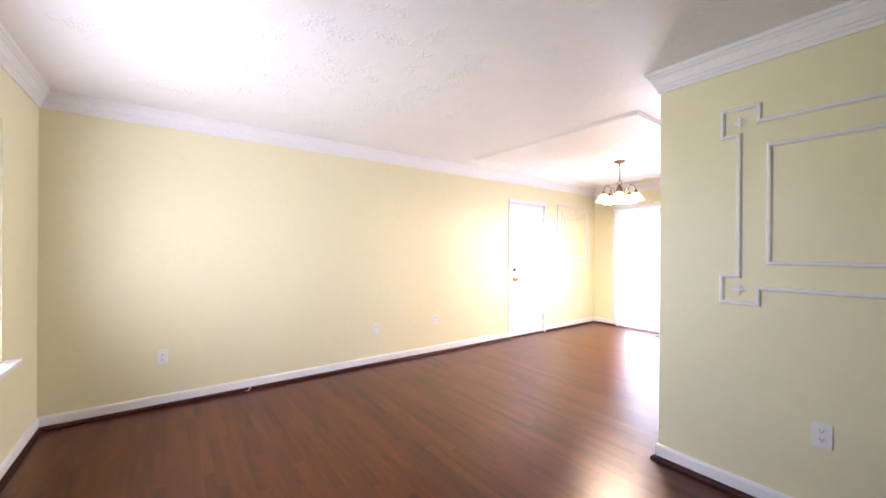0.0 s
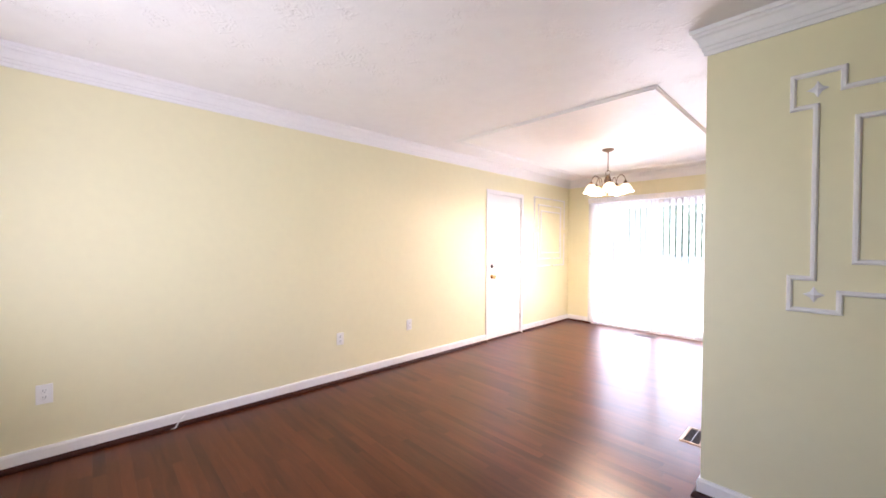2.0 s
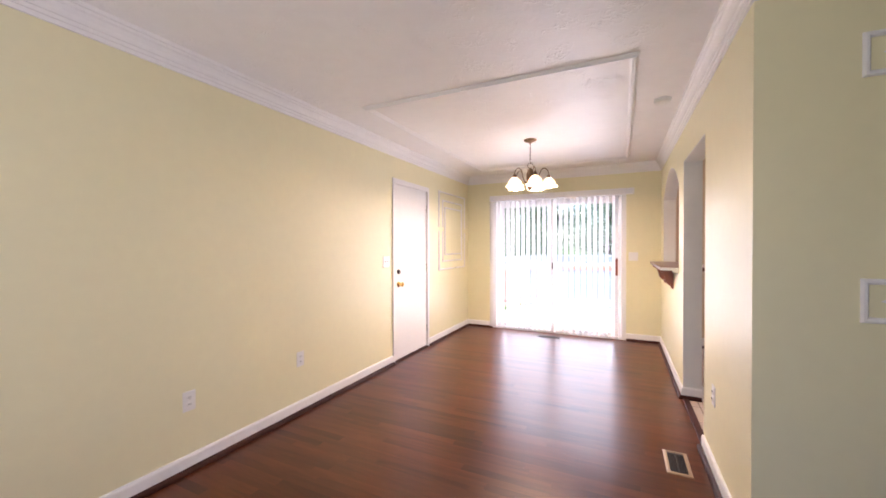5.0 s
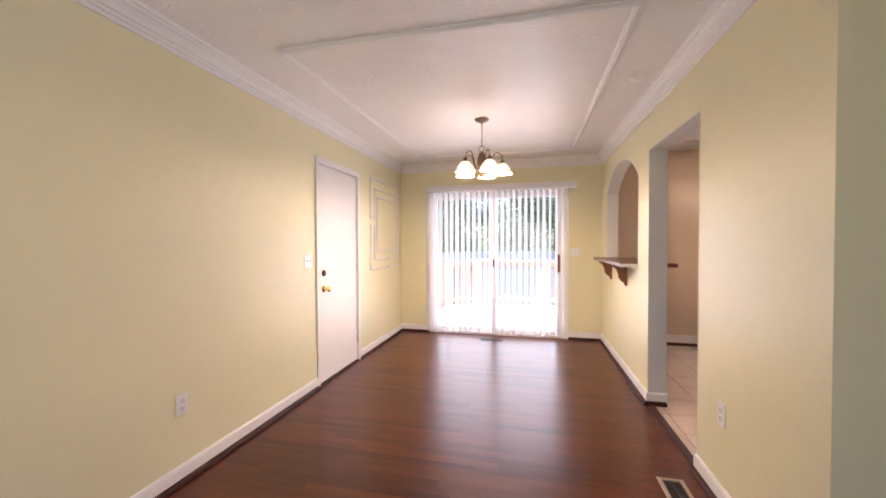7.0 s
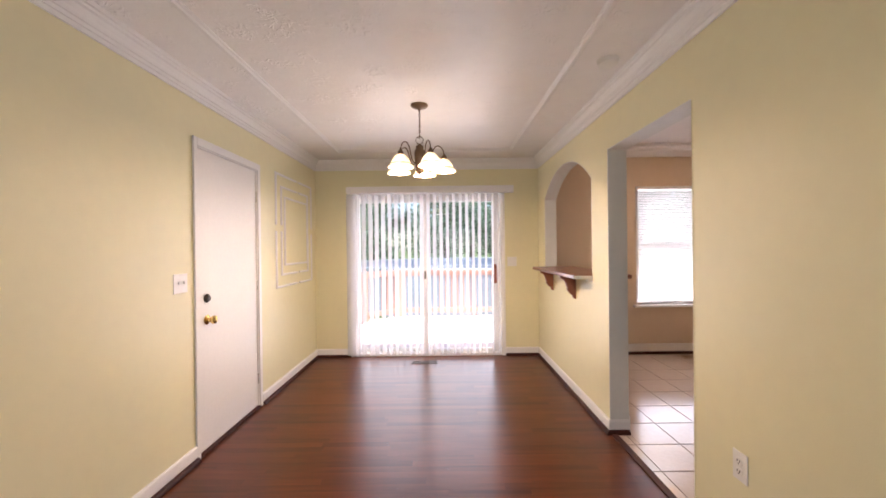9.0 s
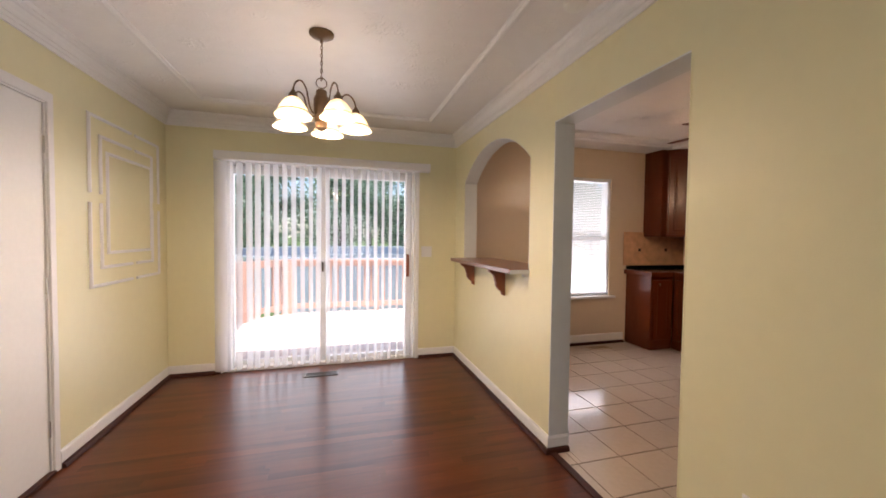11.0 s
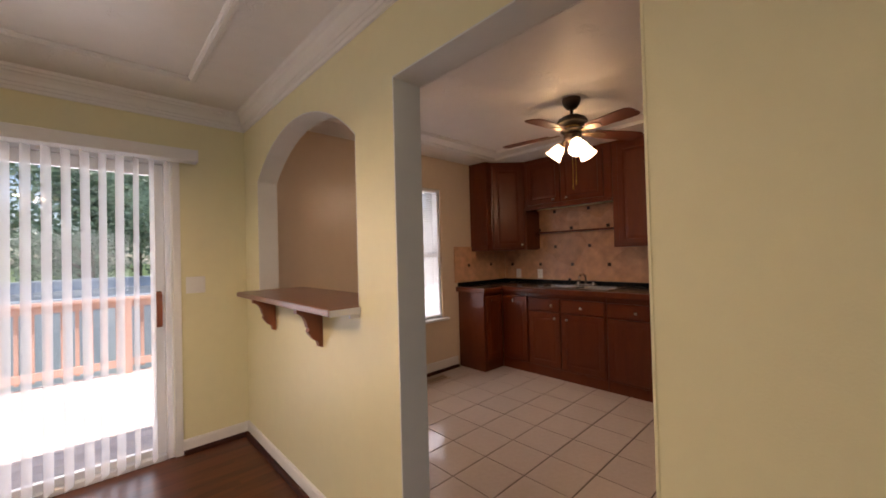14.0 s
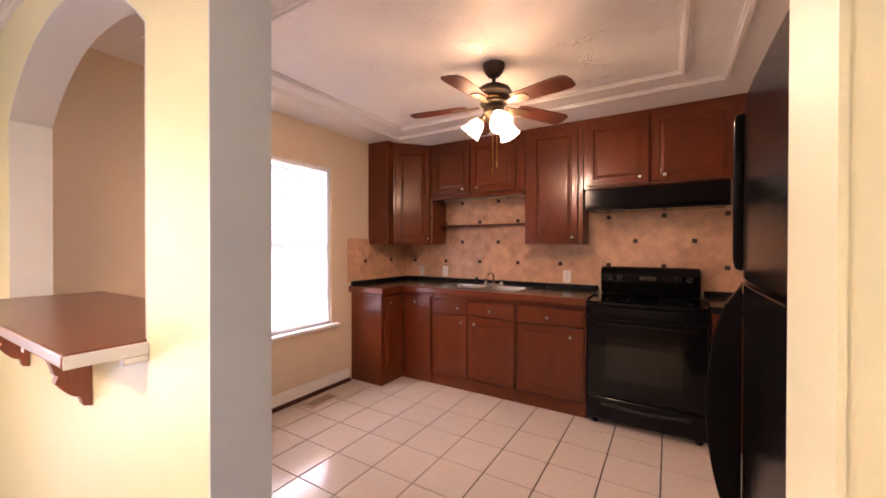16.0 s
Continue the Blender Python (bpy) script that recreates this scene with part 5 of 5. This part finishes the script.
# ---- outside ----
structure("ground", boxed(-400, 400, -400, 500, -0.62, -0.55), M["grass"], "green lawn behind the house", "ground")

DZ = -0.12
deck = thing("deck", Matrix(), "pale wooden deck behind the house", "deck", kind="structure")
b = boxed(0, 1, 0, 0.136, -0.034, 0, bevel=0.003)
me = mesh_from("deck_board", b, M["deck"])
y = 0.17
while y < 3.34:
    xs = 0.10 if y < 2.72 else 0.10 + (y - 2.72)
    ob = piece("deck_board", me, deck, Matrix.LocRotScale((xs - 0.15, y, DZ + random.uniform(-0.0015, 0.0015)), None, (7.2 - xs, 1, 1)))
    y += 0.142
part("joist_skirt", boxed(-0.05, 7.1, 0.16, 3.3, -0.55, DZ - 0.04), M["rail"], deck)


def railing(name, p, q, label):
    p, q = Vector(p), Vector(q)
    ln = (q - p).length
    t = thing(name, Matrix.Translation((p.x, p.y, DZ)) @ Matrix.Rotation(math.atan2(q.y - p.y, q.x - p.x), 4, "Z"), label, "railing", "deck railings")
    part("top_rail", boxed(-0.05, ln + 0.05, -0.07, 0.07, 0.955, 0.993, bevel=0.004), M["rail"], t)
    part("upper_rail", boxed(0, ln, -0.02, 0.018, 0.865, 0.954), M["rail"], t)
    part("lower_rail", boxed(0, ln, -0.02, 0.018, 0.09, 0.18), M["rail"], t)
    bal = mesh_from("baluster", boxed(-0.019, 0.019, -0.058, -0.0205, 0.06, 0.954), M["rail"])
    post = mesh_from("post", boxed(-0.045, 0.045, -0.02, 0.07, -0.43, 0.954), M["rail"])
    n = max(2, round(ln / 0.125))
    for k in range(1, n):
        piece("baluster", bal, t, pose(ln * k / n, 0, 0))
    m = max(1, round(ln / 1.7))
    for k in range(m + 1):
        piece("post", post, t, pose(min(max(ln * k / m, 0.05), ln - 0.05), 0, 0))
    return t


railing("deck_railing", (7.0, 3.33), (0.62, 3.33), "red stained wooden railing along the far deck edge")
railing("deck_railing", (0.60, 3.32), (-0.03, 2.70), "red stained railing across the deck corner")
railing("deck_railing", (-0.05, 2.66), (-0.05, 0.20), "red stained railing along the deck side")


def pool():
    t = thing("swimming_pool", pose(2.6, 10.3, -0.55), "above-ground pool with a blue wall paled for glare", "pool")
    r = 5.3
    n = 72
    part("wall", lathe(bmesh.new(), [(r - 0.03, 0.0), (r, 0.0), (r, 1.29), (r - 0.03, 1.29), (r - 0.03, 0.0)], n), M["pool"], t, "blue corrugated wall, paled for glare")
    part("rim", lathe(bmesh.new(), [(r - 0.12, 1.292), (r + 0.05, 1.292), (r + 0.05, 1.335), (r - 0.12, 1.335), (r - 0.12, 1.292)], n), M["pool_rim"], t, "pale grey-blue rim")
    part("cover", lathe(bmesh.new(), [(0, 0.93), (r - 0.04, 0.93), (r - 0.04, 0.95), (0, 0.95)], n), M["pool_cover"], t, "dark blue cover")
    up = mesh_from("upright", boxed(r + 0.001, r + 0.05, -0.07, 0.07, 0, 1.291), M["pool_rim"])
    for k in range(18):
        piece("upright", up, t, pose(0, 0, 0, 0, 0, 20 * k + 5))


pool()


def tree(m, height, spread, n_leaf, seed):
    rnd = random.Random(seed)
    t = thing("tree", m, "leafy green tree behind the garden", "tree", "trees behind the pool")
    tr = bmesh.new()
    bend = [(0, 0, 0)]
    for k in range(1, 7):
        bend.append((rnd.uniform(-0.1, 0.1) * k * 0.4, rnd.uniform(-0.1, 0.1) * k * 0.4, height * 0.85 * k / 6))
    tube(tr, bend, [0.20 * height / 9 * (1 - 0.8 * k / 6) for k in range(7)], 9)
    tips = []
    for k in range(16):
        f_ = rnd.uniform(0.12, 0.95)
        i = min(5, int(f_ * 6))
        base = Vector(bend[i]).lerp(Vector(bend[i + 1]), f_ * 6 - i)
        a = rnd.uniform(0, 2 * math.pi)
        L = spread * (1.1 - 0.65 * f_) * rnd.uniform(0.7, 1.1)
        end = base + Vector((L * math.cos(a), L * math.sin(a), L * rnd.uniform(0.1, 0.55)))
        mid = base.lerp(end, 0.5) + Vector((0, 0, 0.1 * L))
        tube(tr, [base, mid, end], [0.06, 0.035, 0.01], 6)
        tips += [(end, L), (mid, L), (base.lerp(end, 0.75), L)]
    part("trunk", tr, M["bark"], t, smooth=True)
    verts, faces = [], []
    for k in range(n_leaf):
        c, L = tips[rnd.randrange(len(tips))]
        v = Vector((rnd.gauss(0, 1), rnd.gauss(0, 1), rnd.gauss(0, 0.7))) * (0.20 * L + 0.12)
        p = c + v
        if p.z < 0.1:
            continue
        s = rnd.uniform(0.07, 0.15)
        u = Vector((rnd.gauss(0, 1), rnd.gauss(0, 1), rnd.gauss(0, 0.6))).normalized()
        w = u.cross(Vector((rnd.gauss(0, 1), rnd.gauss(0, 1), rnd.gauss(0, 1)))).normalized()
        i = len(verts)
        verts += [tuple(p - u * s), tuple(p + w * s * 0.45 - u * 0.1 * s), tuple(p + u * s), tuple(p - w * s * 0.45 - u * 0.1 * s)]
        faces.append((i, i + 1, i + 2, i + 3))
    cm = bpy.data.meshes.new("crown")
    cm.from_pydata(verts, [], faces)
    cm.materials.append(M["leaf"])
    crown = new("crown", cm)
    crown.parent = t
    return t


first = tree(pose(-2.5, 17.5, -0.55), 8.5, 2.6, 9500, 3)
second = tree(pose(1.8, 18.5, -0.55), 10.0, 3.0, 11000, 8)
third = tree(pose(6.0, 17.2, -0.55), 8.0, 2.7, 9500, 12)
for src, x, y, turn in ((second, -6.8, 19.0, 80), (first, 10.2, 18.5, 140), (third, -11, 17.0, 200), (first, 3.8, 24.5, 250),
                        (third, -4.5, 24.0, 310), (second, 8.4, 25.0, 170), (first, 14.5, 19.5, 60), (second, 18.5, 18.0, 290), (third, 12.5, 23.5, 100)):
    copy_thing(src, pose(x, y, -0.55, 0, 0, turn))


# ---- floor pieces ----
def oak_strips():
    """Oak strips laid across the rooms; those of the dining room are pieces, the rest is joined."""
    w, gap = 0.0572, 0.00005
    rnd = random.Random(5)
    cache = {}
    rv, rf = [], []
    y, count = YS, 0
    while y < -0.001:
        y1 = min(y + w, -0.0005)
        x_end = XE if y < YP else XW + (0.035 if D0 < y < D1 else 0)
        x = -rnd.uniform(0, 0.6)
        while x < x_end - 0.002:
            L = rnd.choice((0.45, 0.6, 0.75, 0.9, 1.1, 1.3))
            a, b_ = max(x, 0.0), min(x + L, x_end)
            if b_ - a > 0.004:
                near = -4.9 < y < -0.6 and b_ < XW + 0.05 and count < 290
                if near:
                    count += 1
                    key = round(b_ - a, 4)
                    if key not in cache:
                        q = bmesh.new()
                        e = key - gap
                        lo = [q.verts.new(p) for p in ((0, 0, -0.019), (e, 0, -0.019), (e, w - gap, -0.019), (0, w - gap, -0.019))]
                        tp = [q.verts.new(p) for p in ((0, 0, 0), (e, 0, 0), (e, w - gap, 0), (0, w - gap, 0))]
                        for k in range(4):
                            q.faces.new((lo[k], lo[(k + 1) % 4], tp[(k + 1) % 4], tp[k]))
                        q.faces.new(tp)
                        cache[key] = mesh_from("plank", q, M["oak"])
                    piece("plank", cache[key], FLOOR, pose(a, y, 0))
                else:
                    i = len(rv)
                    e0, e1, f0, f1 = a, b_ - gap, y, y1 - gap
                    rv += [(e0, f0, -0.015), (e1, f0, -0.015), (e1, f1, -0.015), (e0, f1, -0.015), (e0, f0, 0), (e1, f0, 0), (e1, f1, 0), (e0, f1, 0)]
                    rf += [(i + 4, i + 5, i + 6, i + 7)] + [(i + k, i + (k + 1) % 4, i + 4 + (k + 1) % 4, i + 4 + k) for k in range(4)]
            x += L
        y += w
    me_ = bpy.data.meshes.new("planks")
    me_.from_pydata(rv, [], rf)
    me_.materials.append(M["oak"])
    ob = new("planks", me_)
    ob.parent = FLOOR
    ob["kind"] = "stuff"


oak_strips()


def floor_tiles():
    s, gx, gy = 0.298, 0.0045, 0.0075
    cache = {}
    x_lo, x_hi, y_lo, y_hi = XW + 0.042, XE, YP + 0.126, -0.001
    i0 = math.floor((x_lo - TILE_X) / s)
    j0 = math.floor((y_lo - TILE_Y) / s)
    for i in range(i0, i0 + 14):
        for j in range(j0, j0 + 16):
            a, b_ = max(TILE_X + i * s + gx / 2, x_lo), min(TILE_X + (i + 1) * s - gx / 2, x_hi)
            c, d = max(TILE_Y + j * s + gy / 2, y_lo), min(TILE_Y + (j + 1) * s - gy / 2, y_hi)
            cuts = [(a, b_, c, d)]
            if a < XW + WT and not (D0 + 0.008 < c and d < D1 - 0.008):
                # tiles cut round the ends of the wall
                cuts = [(a, min(b_, XW + WT), max(c, D0 + 0.008), min(d, D1 - 0.008)), (XW + WT + 0.002, b_, c, d)]
            for a, b_, c, d in cuts:
                if b_ - a < 0.01 or d - c < 0.01:
                    continue
                key = (round(b_ - a, 3), round(d - c, 3))
                if key not in cache:
                    cache[key] = mesh_from("tile", boxed(0, key[0], 0, key[1], -0.012, 0, bevel=0.002), M["tile"])
                piece("tile", cache[key], KFLOOR, pose(a, c, random.uniform(-0.0004, 0.0004)))


TILE_X, TILE_Y = 4.6376, -1.794
floor_tiles()


def splash(name, place, u0, u1, z0, z1, cu, cz, label):
    """Square stone tiles set on edge, clipped to a field, with small dark squares at their corners."""
    t = thing(name, Matrix(), label, "backsplash", kind="structure")
    bk = bmesh.new()
    extrude_outline(bk, [(u0, z0), (u1, z0), (u1, z1), (u0, z1)], place, 0.0005, 0.006)
    part("tile_bed", bk, M["splash_grout"], t)
    h = 0.2125
    e = h - 0.0012

    def clip(poly, axis, lim, sign):
        out = []
        for k in range(len(poly)):
            a, b_ = poly[k], poly[(k + 1) % len(poly)]
            ia, ib = sign * (a[axis] - lim) >= 0, sign * (b_[axis] - lim) >= 0
            if ia:
                out.append(a)
            if ia != ib:
                f_ = (lim - a[axis]) / (b_[axis] - a[axis])
                out.append((a[0] + f_ * (b_[0] - a[0]), a[1] + f_ * (b_[1] - a[1])))
        return out

    for i in range(-24, 25):
        for j in range(-6, 7):
            if (i + j) % 2 == 0:
                continue
            c, z = cu + i * h, cz + j * h
            poly = [(c - e, z), (c, z - e), (c + e, z), (c, z + e)]
            for ax, lim, sg in ((0, u0, 1), (0, u1, -1), (1, z0, 1), (1, z1, -1)):
                poly = clip(poly, ax, lim, sg) if len(poly) > 2 else []
            if len(poly) > 2:
                q = bmesh.new()
                n = len(poly)
                mu, mz = sum(p[0] for p in poly) / n, sum(p[1] for p in poly) / n
                ins = [(p[0] + (mu - p[0]) * 0.015, p[1] + (mz - p[1]) * 0.015) for p in poly]
                a = [q.verts.new(place(*p, 0.0062)) for p in poly]
                b_ = [q.verts.new(place(*p, 0.0105)) for p in poly]
                d = [q.verts.new(place(*p, 0.012)) for p in ins]
                for r0, r1 in ((a, b_), (b_, d)):
                    for k in range(n):
                        q.faces.new((r0[k], r0[(k + 1) % n], r1[(k + 1) % n], r1[k]))
                q.faces.new(d)
                part("tile", q, M["splash"], t)
    for i in range(-24, 25):
        for j in range(-6, 7):
            c, z = cu + i * h, cz + j * h
            if (i + j) % 2 or not (u0 + 0.02 < c < u1 - 0.02 and z0 + 0.02 < z < z1 - 0.02):
                continue
            q = bmesh.new()
            extrude_outline(q, [(c - 0.018, z - 0.018), (c + 0.018, z - 0.018), (c + 0.018, z + 0.018), (c - 0.018, z + 0.018)], place, 0.0063, 0.0145)
            part("inset_tile", q, M["inset"], t, "small dark metal square")


splash("backsplash_east", lambda u, v, h: (XE - h, u, v), -3.64, -0.013, CT + 0.046, 1.84, -0.562, 1.168, "tan stone tiles set diagonally with dark metal insets")
splash("backsplash_north", lambda u, v, h: (u, -h, v), 5.0, XE - 0.013, CT + 0.046, 1.41, 5.242, 1.18, "tan stone tiles beside the kitchen window")
